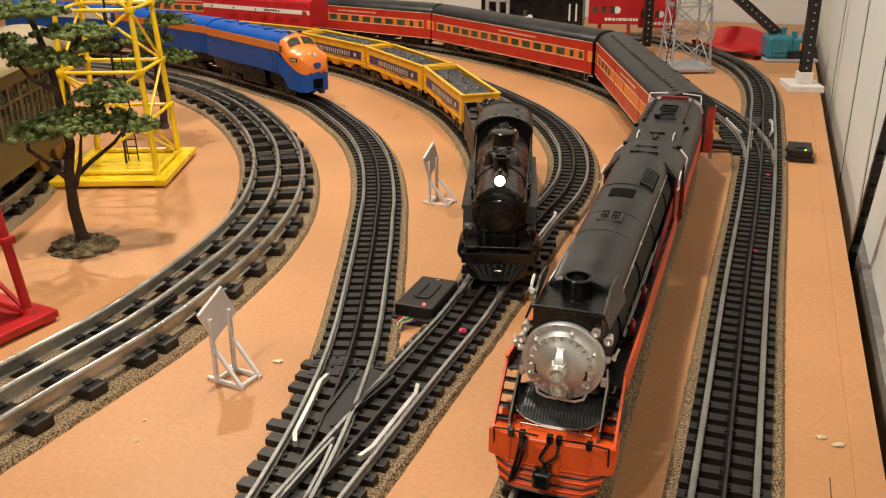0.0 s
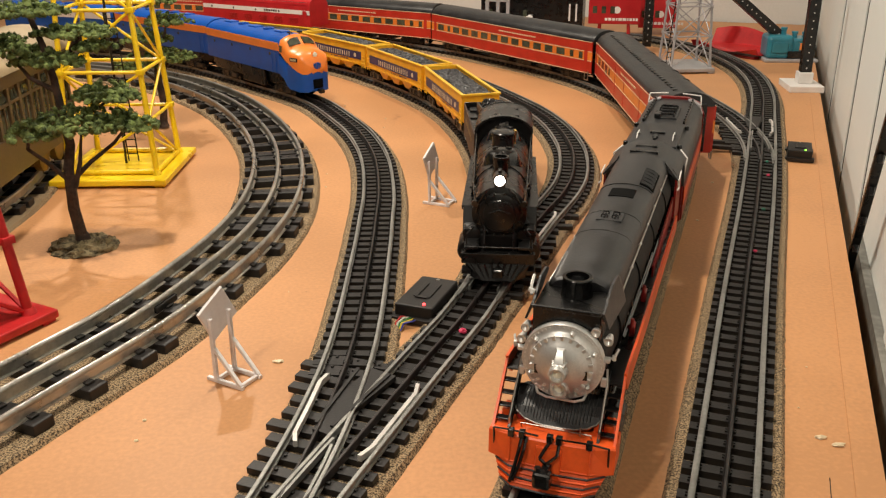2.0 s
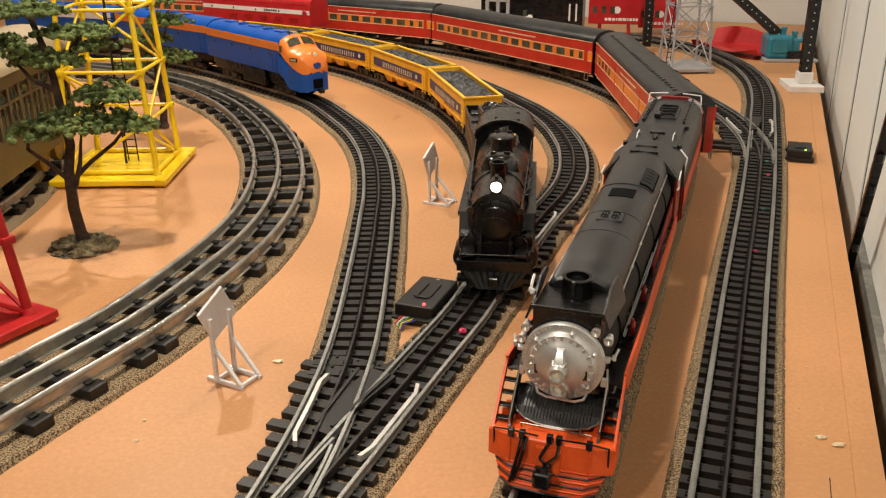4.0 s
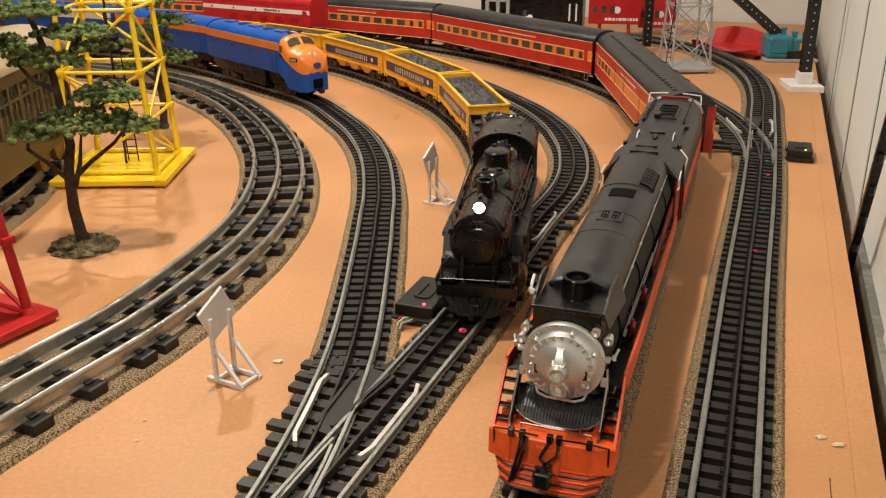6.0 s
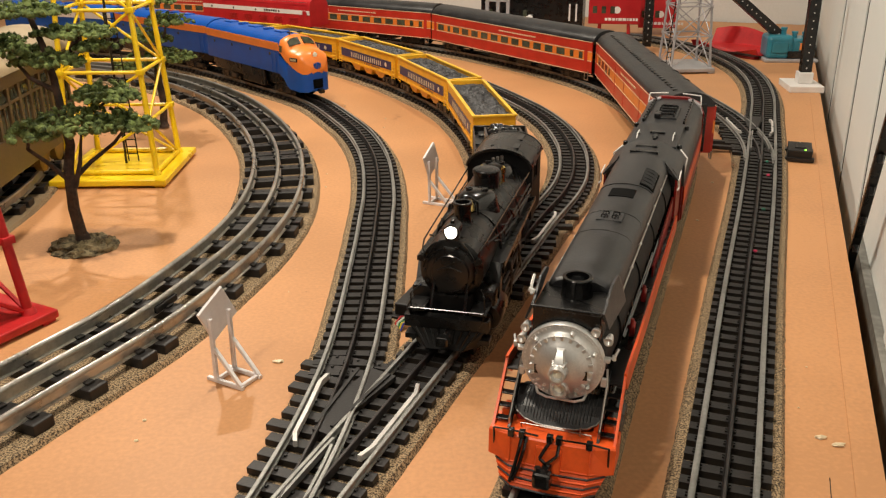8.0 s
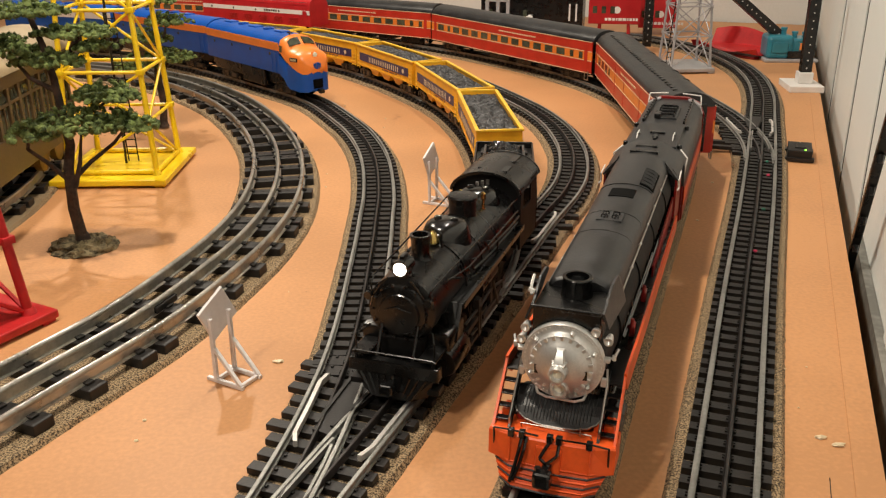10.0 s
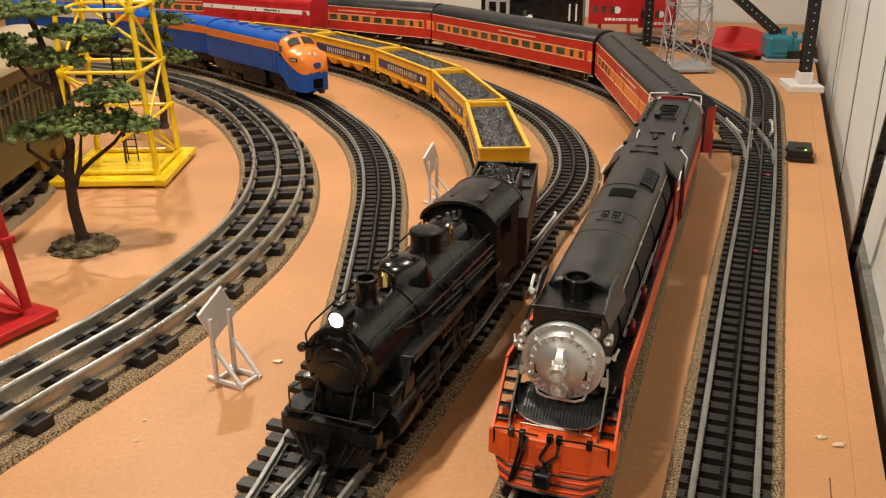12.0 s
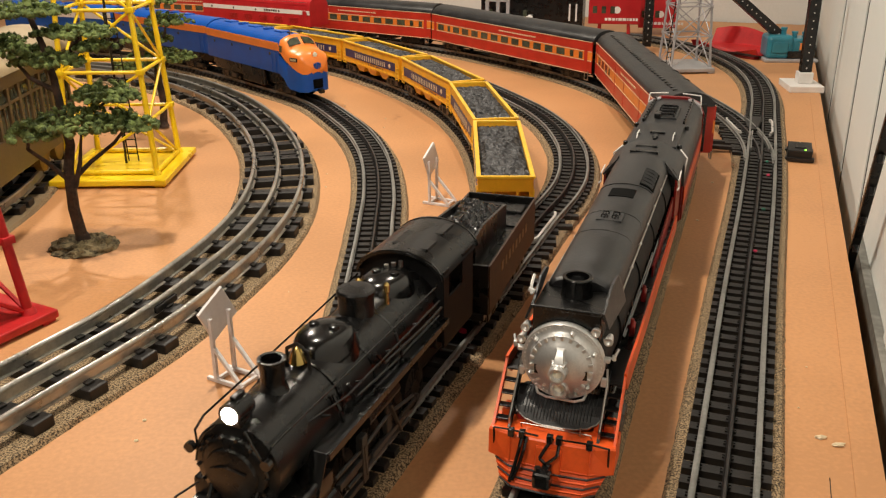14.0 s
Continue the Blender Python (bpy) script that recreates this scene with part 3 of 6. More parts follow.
def make_steam_engine():
    e = thing("steam_locomotive", "matt black steam locomotive with a lit headlight and brass bell", "locomotive")
    zc, r = 56.0, 22.5
    bm = bmesh.new()
    turned(bm, [(6, 0), (6, 15), (5, 17), (3, 17.5), (2.5, r - 2), (1.5, r), (-52, r), (-52, r - 0.6), (-60, r + 0.4), (-120, r + 2), (-150, r + 3.2), (-185, r + 3.2), (-185, 0)], (0, 0, zc), "X", 36)
    boil = part("boiler", bm, BLACK, e, "black boiler and smokebox", smooth=True)
    for x in (-58, -92, -124, -158):
        bm = bmesh.new()
        rr = r + 0.9 + 0.021 * (-x - 58)
        turned(bm, [(x, 5), (x, rr), (x - 1.8, rr), (x - 1.8, 5)], (0, 0, zc), "X", 36)
        part("boiler_band", bm, BLACK_GLOSS, boil, smooth=True)
    bm = bmesh.new()
    turned(bm, [(5.5, 14), (7.5, 13), (8.5, 8), (9, 0)], (0, 0, zc - 1), "X", 28)
    for k in range(14):
        a = k * 2 * math.pi / 14
        rod(bm, (4.5, 18 * math.cos(a), zc + 18 * math.sin(a)), (6.5, 18 * math.cos(a), zc + 18 * math.sin(a)), 0.9, seg=6)
    wire(bm, [(9, -9, zc + 2), (10, 0, zc + 5), (9, 9, zc + 2)], 0.6)
    part("smokebox_door", bm, BLACK, e, smooth=True)
    bm = bmesh.new()
    rod(bm, (-9, 0, 84), (3.5, 0, 84), 5.6, seg=20)
    box(bm, -8, 2, -4.5, 4.5, 77, 81, 0.6)
    box(bm, -8, 0, -1.5, 1.5, 89.5, 91.5, 0.4)
    hl = part("headlight", bm, BLACK, e, smooth=True)
    bm = bmesh.new()
    turned(bm, [(3.4, 0), (3.4, 4.2), (4.2, 3.7), (4.8, 0)], (0, 0, 84), "X", 20)
    part("lens", bm, LAMP, hl, "lit white headlight lens")
    bm = bmesh.new()
    box(bm, -1, 1.5, -8, 8, 70.5, 75.5, 0.4)
    plate = part("number_board", bm, BLACK, e, "black number board with pale bars")
    bars_bm = bmesh.new()
    for k in range(4):
        box(bars_bm, 1.5, 1.8, -5 + 2.8 * k, -3.2 + 2.8 * k, 71.4, 74.6)
    part("lettering", bars_bm, CREAM, plate, "pale lettering as plain bars")
    bm = bmesh.new()
    turned(bm, [(73, 10.5), (76, 8.4), (79, 6.6), (82, 6.0), (91, 6.2), (92.2, 7.0), (94.2, 7.0), (94.4, 6.4), (94.2, 5.2), (84, 4.8), (84, 0)], (-33, 0, 0), "Z", 26)
    part("smokestack", bm, BLACK, e, "black open smokestack", smooth=True)
    bm = bmesh.new()
    turned(bm, [(80.5, 0), (80.5, 4.6), (82, 4.2), (85, 3.2), (88, 1.8), (89.5, 0)], (-56, 0, 0), "Z", 18)
    part("bell", bm, BRASS, e, "polished brass bell", smooth=True)
    bm = bmesh.new()
    wire(bm, [(-56, -6.8, 75), (-56, -6, 87), (-56, 0, 90.5), (-56, 6, 87), (-56, 6.8, 75)], 1.0)
    part("bell_bracket", bm, BLACK, e)
    for x, rr, hh, nm in ((-84, 15.0, 87.6, "sand_dome"), (-160, 15.5, 87.4, "steam_dome")):
        bm = bmesh.new()
        turned(bm, [(66, rr + 5), (74, rr + 2.2), (79, rr + 0.8), (hh - 6, rr), (hh - 3, rr - 1.6), (hh - 1, rr - 5), (hh, rr - 10), (hh + 0.2, 0)], (0, 0, 0), "Z", 30)
        bmesh.ops.scale(bm, vec=(1.32, 1.0, 1.0), verts=bm.verts)
        bmesh.ops.translate(bm, vec=(x, 0, 0), verts=bm.verts)
        dome = part(nm, bm, BLACK_GLOSS, e, "glossy black saddle-shaped dome", smooth=True)
        for dy in (-6, 6):
            bm = bmesh.new()
            turned(bm, [(hh - 1.5, 2.9), (hh + 0.9, 2.7), (hh + 1.5, 1.6), (hh + 1.6, 0)], (x, dy, 0), "Z", 14)
            part("filler_cap", bm, BLACK_GLOSS, dome, smooth=True)
    bm = bmesh.new()
    turned(bm, [(70, 13.5), (76, 11), (80, 10.2), (90, 10.2), (90.4, 11), (92.4, 11), (93.4, 10), (93.8, 6), (93.8, 0)], (-121, 0, 0), "Z", 28)
    part("second_dome", bm, BLACK, e, "black cylindrical dome with a flat cap", smooth=True)
    for y in (-9, 9):
        bm = bmesh.new()
        turned(bm, [(78, 1.5), (85, 1.3), (86, 2.0), (90, 1.8), (91.5, 0.6)], (-138, y + 2, 0), "Z", 10)
        part("safety_valve", bm, BRASS, e, "brass valve")
    bm = bmesh.new()
    for k, x in enumerate((-168, -172, -176)):
        rod(bm, (x, -3 + 3 * k, 80), (x, -3 + 3 * k, 89), 1.5, seg=8)
    box(bm, -178, -166, -8, 8, 78, 83, 1)
    part("turret", bm, STEEL, e, "dull metal steam turret")
    # cab
    bm = bmesh.new()
    for y in (-1, 1):
        slab(bm, [(-183, 30), (-183, 82), (-192, 82), (-192, 62), (-216, 62), (-216, 82), (-236, 82), (-236, 30)], y * 28 - 0.7, y * 28 + 0.7)
    box(bm, -184, -182.6, -28, 28, 34, 78)
    arch = [(28 * math.sin(q), 75.5 + 17 * math.cos(q)) for q in np.linspace(-1.45, 1.45, 13)]
    loft(bm, [[(x, y, z) for y, z in arch] for x in (-184, -182.6)])
    part("cab_wall", bm, MATT_BLACK, e)
    bm = bmesh.new()
    ring = [(29.5 * math.sin(a), 76 + 18 * math.cos(a)) for a in np.linspace(-1.45, 1.45, 15)]
    inner = [(y * 0.95, z - 1.4) for y, z in ring[::-1]]
    loft(bm, [[(x, y, z) for y, z in ring + inner] for x in (-178, -244)])
    croof = part("cab_roof", bm, BLACK, e, "curved black cab roof with low hatches", smooth=True)
    for x0, x1, y0, y1 in ((-216, -192, -10, 2), (-238, -218, 3, 14), (-206, -190, 8, 15)):
        bm = bmesh.new()
        box(bm, x0, x1, y0, y1, 91, 94.3 - 0.006 * max(abs(y0), abs(y1)) ** 2, 0.3)
        part("roof_hatch", bm, BLACK, croof, "low black roof hatch")
    for x in (-180, -244):
        bm = bmesh.new()
        loft(bm, [[(x + d, 29.9 * math.sin(q), 76 + 18.5 * math.cos(q)) for q in np.linspace(-1.45, 1.45, 15)] + [(x + d, 28 * math.sin(q), 75 + 17 * math.cos(q)) for q in np.linspace(1.45, -1.45, 15)] for d in (-0.9, 0.9)])
        part("roof_bead", bm, BLACK_GLOSS, croof)
    # running boards, cylinders, pipes
    for y in (-1, 1):
        bm = bmesh.new()
        box(bm, -182, -26, y * 26 - 6, y * 26 + 6, 51, 52.6, 0.4)
        box(bm, -182, -26, y * 32 - 0.5, y * 32 + 0.5, 49, 52.8)
        box(bm, -14, 18, y * 22 - 6, y * 22 + 6, 30, 31.6, 0.4)
        loft(bm, [[(x, y * 20, z), (x, y * 31, z), (x, y * 31, z - 1.5), (x, y * 20, z - 1.5)] for x, z in ((-26, 52.6), (-14, 31.6))])
        part("running_board", bm, BLACK, e)
        bm = bmesh.new()
        turned(bm, [(-2, 0), (-2, 9), (-4, 10), (-32, 10), (-34, 9), (-34, 0)], (0, y * 25, 20), "X", 20)
        turned(bm, [(-4, 0), (-4, 6), (-30, 6), (-30, 0)], (0, y * 24, 33), "X", 16)
        turned(bm, [(0, 0), (0, 4), (-2, 4)], (0, y * 25, 20), "X", 12)
        box(bm, -33, -3, min(y * 12, y * 30), max(y * 12, y * 30), 22, 40, 1.5)
        part("cylinder", bm, BLACK, e, smooth=True)
        bm = bmesh.new()
        box(bm, -112, -72, y * 31 - 0.8, y * 31 + 0.8, 20, 23, 0.3)
        box(bm, -98, -92, y * 29.5 - 1.4, y * 29.5 + 1.4, 20, 48, 0.6)
        wire(bm, [(-34, y * 30, 33), (-66, y * 30.5, 32), (-95, y * 30.5, 34), (-128, y * 30.5, 27)], 1.1)
        wire(bm, [(-62, y * 31.5, 34), (-64, y * 31.5, 16)], 1.2)
        wire(bm, [(-95, y * 31.5, 40), (-108, y * 31.5, 16)], 1.2)
        part("valve_gear", bm, ROD_STEEL, e, "dull steel valve gear")
        for x in (-44, -78, -140, -168):
            bm = bmesh.new()
            slab(bm, [(x, 51), (x - 2, 51), (x - 2, 36), (x, 40)], min(y * 13, y * 29), max(y * 13, y * 29))
            part("board_bracket", bm, MATT_BLACK, e)
        bm = bmesh.new()
        turned(bm, [(-70, 0), (-70, 5), (-108, 5), (-108, 0)], (0, y * 27, 44), "X", 16)
        wire(bm, [(-20, y * 15, 71), (-24, y * 19, 66), (-60, y * 25, 64), (-178, y * 27.5, 65)], 0.7)
        for x in (-40, -75, -110, -145):
            rod(bm, (x, y * 21, 63), (x, y * 26.4, 64.5), 0.8, seg=6)
        wire(bm, [(-120, y * 24, 70), (-120, y * 27.6, 60), (-120, y * 27, 52)], 0.9)
        wire(bm, [(-52, y * 21, 68), (-52, y * 24.6, 60), (-54, y * 25, 52)], 1.1)
        wire(bm, [(-66, y * 22, 67), (-70, y * 25, 58), (-110, y * 27, 56.5), (-176, y * 28, 56)], 0.8)
        wire(bm, [(-95, y * 24, 70), (-100, y * 26.6, 62), (-150, y * 28, 60), (-180, y * 28, 60)], 0.9)
        part("pipework", bm, BLACK, e)
        bm = bmesh.new()
        box(bm, -62, -36, y * 30 - 1.5, y * 30 + 1.5, 24, 28, 0.4)
        box(bm, -62, -36, y * 30 - 1.5, y * 30 + 1.5, 12, 15, 0.4)
        box(bm, -66, -60, y * 30 - 2, y * 30 + 2, 12, 40, 0.4)
        part("crosshead_guide", bm, ROD_STEEL, e, "dull steel crosshead guide")
        bm = bmesh.new()
        rod(bm, (-46, y * 30, 19), (-122, y * 30, 15), 1.3, seg=6)
        part("main_rod", bm, ROD_STEEL, e, "dull steel main rod")
    bm = bmesh.new()
    box(bm, -230, -6, -12, 12, 10, 34, 1)
    box(bm, -182, -34, -19, 19, 31, 50, 1)
    box(bm, -40, 4, -15, 15, 24, 38, 1.5)
    part("frame", bm, MATT_BLACK, e)
    # pilot
    bm = bmesh.new()
    box(bm, 12, 19, -30, 30, 18, 27, 0.6)
    part("pilot_beam", bm, BLACK, e, "black pilot beam")
    bm = bmesh.new()
    loft(bm, [[(18, -26, 18), (18, 26, 18), (14, 26, 18), (14, -26, 18)], [(24, -12, 5), (24, 12, 5), (16, 22, 5), (16, -22, 5)]])
    pil = part("pilot", bm, BLACK, e, "black slatted pilot")
    for y in np.linspace(-22, 22, 9):
        bm = bmesh.new()
        rod(bm, (19, y, 18), (23, y * 0.6, 5), 0.9, seg=6)
        part("slat", bm, BLACK, pil)
    for y in (-26, 26):
        bm = bmesh.new()
        box(bm, 8, 18, y - 4, y + 4, 8, 12, 0.4)
        box(bm, 9, 11, y - 1, y + 1, 11, 19)
        part("step", bm, BLACK, e)
    wires(e, "grab_rail", [[(15, -26, 26), (15, -26, 42), (4, -21, 44)], [(15, 26, 26), (15, 26, 42), (4, 21, 44)], [(18, -26, 26), (18, -26, 32), (18, 26, 32), (18, 26, 26)]], 0.6, BLACK)
    wires(e, "brace_rod", [[(16, -12, 29), (4, -12, 50)], [(16, 12, 29), (4, 12, 50)]], 1.0, BLACK)
    for y in (-20, 20):
        bm = bmesh.new()
        rod(bm, (6, y, 66), (9, y, 66), 2.6, seg=10)
        wire(bm, [(6, y, 66), (2, y * 0.8, 64)], 0.8)
        part("marker_lamp", bm, BLACK_GLOSS, e, "small black marker lamp")
    coupler(e, 17, 1)
    wires(e, "handrail", [[(4, 7.5, 78), (6, 12, 74), (6, 17, 66), (6, 19, 58)], [(4, -7.5, 78), (6, -12, 74), (6, -17, 66), (6, -19, 58)], [(5, 18, 64), (3, 20, 72), (-6, 21.5, 74), (-100, 24.5, 75), (-176, 27, 76)], [(5, -18, 64), (3, -20, 72), (-6, -21.5, 74), (-100, -24.5, 75), (-176, -27, 76)]], 0.6, BLACK_GLOSS)
    drivers = [wheel_pair(e, x, 14.5, MATT_BLACK, 12, 16.5, "driving_wheelset", "black spoked driving wheels") for x in (-60, -92, -124, -156)]
    pony = [wheel_pair(e, -6, 8.5, MATT_BLACK, 8, 16.5, "pilot_wheelset", "small black pilot wheels")]
    rods = []
    for y in (-1, 1):
        bm = bmesh.new()
        box(bm, -50, 50, -0.8, 0.8, -1.6, 1.6, 0.3)
        for x in (-48, -16, 16, 48):
            rod(bm, (x, -1.2, 0), (x, 1.2, 0), 2.6, seg=12)
        ro = part("side_rod", bm, ROD_STEEL, e, "dull steel side rod")
        rods.append((ro, y))
    return e, drivers, pony, rods


def make_tender():
    t = thing("tender", "black coal tender with lettered sides, brown reflection in their colour, and glossy coal", "tender")
    L, w = 156, 29
    for y in (-1, 1):
        bm = bmesh.new()
        slab(bm, [(0, 20), (0, 57), (-L, 57), (-L, 20)], y * w - 0.8, y * w + 0.8)
        part("side_panel", bm, TENDER_REFLECTION, t, "brown-black riveted side with a reflection put into its colour")
        bars(t, "lettering", -34, 40, [6, 5, 6, 5, 6, 6, 5, 6], 7, y * (w + 1.0), mat_tender_letter, 6)
    bm = bmesh.new()
    box(bm, -L, 0, -w + 0.9, w - 0.9, 20, 50, 0.5)
    box(bm, -1.5, 1.5, -w, w, 20, 58, 0.5)
    box(bm, -L - 1, -L + 1.5, -w, w, 20, 58, 0.5)
    for y in (-1, 1):
        slab(bm, [(0, 50), (0, 77), (-22, 79), (-92, 72), (-92, 50)], y * 18 - 1, y * 18 + 1)
    box(bm, -94, -91, -19, 19, 50, 71, 0.4)
    box(bm, -L + 8, -L + 28, -24, 24, 50, 54, 1)
    rod(bm, (-108, 0, 50), (-108, 0, 56), 6, seg=14)
    box(bm, -L, -100, -w + 1, w - 1, 50, 51.5)
    wire(bm, [(-L - 2, -20, 26), (-L - 2, -20, 56)], 0.6)
    wire(bm, [(-L - 2, 20, 26), (-L - 2, 20, 56)], 0.6)
    part("body", bm, BLACK, t, "black tender tank and coal bunker")
    bm = bmesh.new()
    box(bm, -L - 2, 2, -w + 3, w - 3, 15, 20, 0.5)
    part("underframe", bm, BLACK, t)
    bm = bmesh.new()
    coal_bed(bm, -91, -3, -17, 17, 68, 13, 2.6, 4.0)
    part("coal_load", bm, COAL_SHINY, t, "glossy black coal heap")
    wheels = bogie(t, -38) + bogie(t, -L + 36)
    coupler(t, -L, -1)
    return t, wheels


mat_tender_letter = mat("dull_gold_letter", (0.20, 0.13, 0.06), 0.5, vary=0.1, bump=0)


def make_streamliner():
    """The parked streamlined steam engine; origin at the pilot's front."""
    e = thing("streamlined_steam_locomotive", "black streamlined steam locomotive with silver nose and orange skirts", "locomotive")
    zc, r = 63.0, 25.0
    bm = bmesh.new()
    turned(bm, [(-22, 0), (-22, 21.5), (-23, 22.5), (-60, r - 1), (-150, r), (-230, r + 0.8), (-336, r + 1.5), (-336, 0)], (0, 0, zc), "X", 44)
    boil = part("boiler", bm, MATT_BLACK, e, "black boiler jacket", smooth=True)
    for x in (-62, -140, -215, -290):
        bm = bmesh.new()
        rr = r + 0.3 + 0.008 * (-x - 60)
        turned(bm, [(x, 10), (x, rr), (x - 1.5, rr), (x - 1.5, 10)], (0, 0, zc), "X", 44)
        part("boiler_band", bm, MATT_BLACK, boil, smooth=True)
    # long casing along the boiler top
    bm = bmesh.new()
    prof = [(-20.5, 76), (-20, 84), (-18.3, 89), (-14.5, 92.3), (-9, 94.4), (-3, 95.2), (3, 95.2), (9, 94.4), (14.5, 92.3), (18.3, 89), (20, 84), (20.5, 76)]
    loft(bm, [[(x, y * k, z + dz) for y, z in prof] for x, k, dz in ((-60, 0.95, -1.2), (-62, 0.99, -0.2), (-66, 1.0, 0), (-180, 1.02, 0), (-300, 1.08, -0.6), (-340, 1.12, -2.0))])
    sky = part("skyline_casing", bm, GREY_BLACK, e, "rounded casing along the boiler top", smooth=True)
    for x, k in ((-141, 1.012), (-180, 1.022), (-246, 1.052)):
        bm = bmesh.new()
        loft(bm, [[(x + d, y * k, 76 + (z - 76) * 1.012) for y, z in prof] for d in (-0.45, 0.45)])
        part("casing_seam", bm, BLACK, sky)
    # flush plate, its near-black colour standing in for a shaded hatch opening
    bm = bmesh.new()
    loft(bm, [[(x, y, z) for y, z in ((-8.9, 94.9), (-4, 95.5), (4, 95.5), (8.9, 94.9), (8.9, 93), (-8.9, 93))] for x in (-214, -233)])
    part("hatch", bm, OPENING_SHADE, sky, "flush near-black plate painted as a shaded hatch opening")
    bm = bmesh.new()
    box(bm, -177, -160, -8.5, 8.5, 94.4, 95.5, 0.3)
    part("hatch", bm, GREY_BLACK, sky, "low flush hatch cover")
    for y in (-3.6, 3.6):
        bm = bmesh.new()
        for x in (-165, -172):
            wire(bm, [(x, y - 2, 95.4), (x - 1.2, y - 2, 97), (x - 1.2, y + 2, 97), (x, y + 2, 95.4)], 0.5)
        box(bm, -173.5, -164, y - 0.5, y + 0.5, 95.3, 96.1)
        part("hatch_handle", bm, BLACK, sky, "small black hatch handle")
    # the shade behind the louvre fins, painted as a near-black panel
    bm = bmesh.new()
    loft(bm, [[(x, 9, 95.4), (x, 15, 93.2), (x, 19.6, 89.6), (x, 19.4, 86), (x, 9, 92)] for x in (-250, -293)])
    part("vent_shade", bm, OPENING_SHADE, sky, "near-black panel painted as the shade behind louvres")
    for k in range(5):
        bm = bmesh.new()
        x = -252 - 8.2 * k
        loft(bm, [[(x, 9.5, 95.0), (x, 18.5, 90.6), (x, 18, 88), (x, 9.5, 92)], [(x - 1.6, 9.5, 97.4), (x - 1.6, 19.2, 92.8), (x - 1.6, 18, 88), (x - 1.6, 9.5, 92)], [(x - 3.0, 9.5, 95.6), (x - 3.0, 18.8, 91.4), (x - 3.0, 18, 88), (x - 3.0, 9.5, 92)]])
        part("vent_fin", bm, GREY_BLACK, e, "black louvre fin")
    # flat-topped shroud in front of the casing, with swept side plates
    bm = bmesh.new()
    loft(bm, [[(-22.6, -18, 66), (-22.6, 18, 66), (-22.6, 18, 90.6), (-22.6, -18, 90.6)], [(-23.4, -18.3, 66), (-23.4, 18.3, 66), (-23.4, 18.3, 92), (-23.4, -18.3, 92)], [(-30, -19, 66), (-30, 19, 66), (-30, 19, 89.4), (-30, -19, 89.4)], [(-66, -20, 66), (-66, 20, 66), (-66, 20, 87.6), (-66, -20, 87.6)]])
    shroud = part("stack_shroud", bm, BLACK, e, "black flat-topped shroud round the stack")
    bm = bmesh.new()
    box(bm, -24.2, -21.8, -18.6, 18.6, 90.4, 92.6, 0.6)
    for k in range(13):
        rod(bm, (-21.9, -16.8 + 2.8 * k, 91.4), (-21.4, -16.8 + 2.8 * k, 91.4), 0.5, seg=6)
    part("shroud_lip", bm, BLACK, shroud, "riveted front lip")
    for y in (-1, 1):
        bm = bmesh.new()
        outline = [(-24, 83), (-24, 91.5), (-30, 92.2), (-38, 96.5), (-48, 99.2), (-62, 98.6), (-70, 95.0), (-70, 80)]
        loft(bm, [[(x, y * (w + 0.03 * (-24 - x) + max(0.0, (92 - z) * 0.35)), z) for x, z in outline] for w in (18.6, 19.9)])
        part("side_plate", bm, GREY_BLACK, shroud, "black swept smoke-lifting plate")
    bm = bmesh.new()
    wire(bm, [(-32, -21.5, 94), (-36, -22.5, 97.5), (-44, -23, 100.5)], 0.9)
    rod(bm, (-34, -20, 95), (-34, -23.6, 96), 1.4, seg=8)
    part("whistle", bm, SILVER, shroud, "small bright fitting on the side plate")
    bm = bmesh.new()
    turned(bm, [(86, 9.6), (89, 9.0), (91, 8.6), (97, 8.2), (99, 8.6), (99.6, 8.2), (99.6, 6.6), (90, 5.8), (90, 0)], (-51.5, 0, 0), "Z", 28)
    stack = part("smokestack", bm, BLACK_GLOSS, e, smooth=True)
    bm = bmesh.new()
    box(bm, -58, -45, -0.5, 0.5, 92, 94)
    box(bm, -52, -51, -6, 6, 92, 94)
    rod(bm, (-51.5, 0, 91), (-51.5, 0, 95), 2.0, seg=10)
    part("blast_pipe", bm, TOWER_GREY, stack, "grey pipe and cross bars inside the stack")
    # silver smokebox front
    bm = bmesh.new()
    turned(bm, [(-22, 0), (-22, 22.6), (-18.4, 22.6), (-17.6, 22.2), (-17.2, 19.0), (-16.0, 17.6), (-14.6, 17.0), (-14.2, 15.6), (-12.4, 13.0), (-10.6, 9.6), (-9.6, 6), (-9.2, 0)], (0, 0, zc), "X", 48)
    nose = part("smokebox_front", bm, SILVER, e, "silver domed smokebox front", smooth=True)
    for k in range(52):
        q = k * 2 * math.pi / 52
        bm = bmesh.new()
        rod(bm, (-17.8, 20.9 * math.cos(q), zc + 20.9 * math.sin(q)), (-16.9, 20.9 * math.cos(q), zc + 20.9 * math.sin(q)), 0.6, 0.4, seg=6)
        part("rivet", bm, SILVER, nose)
    for k in range(22):
        q = k * 2 * math.pi / 22
        turn = Matrix.Translation((0, 0, zc)) @ Matrix.Rotation(q, 4, "X")
        bm = bmesh.new()
        box(bm, -16.6, -13.6, -0.9, 0.9, 14.4, 17.4, 0.3, turn)
        part("door_clamp", bm, SILVER, nose, "small silver door clamp")
    for q in (-65, 25, 75, 140, 205, 265, 320):
        bm = bmesh.new()
        c, n = 19.0 * math.cos(radians(q)), 19.0 * math.sin(radians(q))
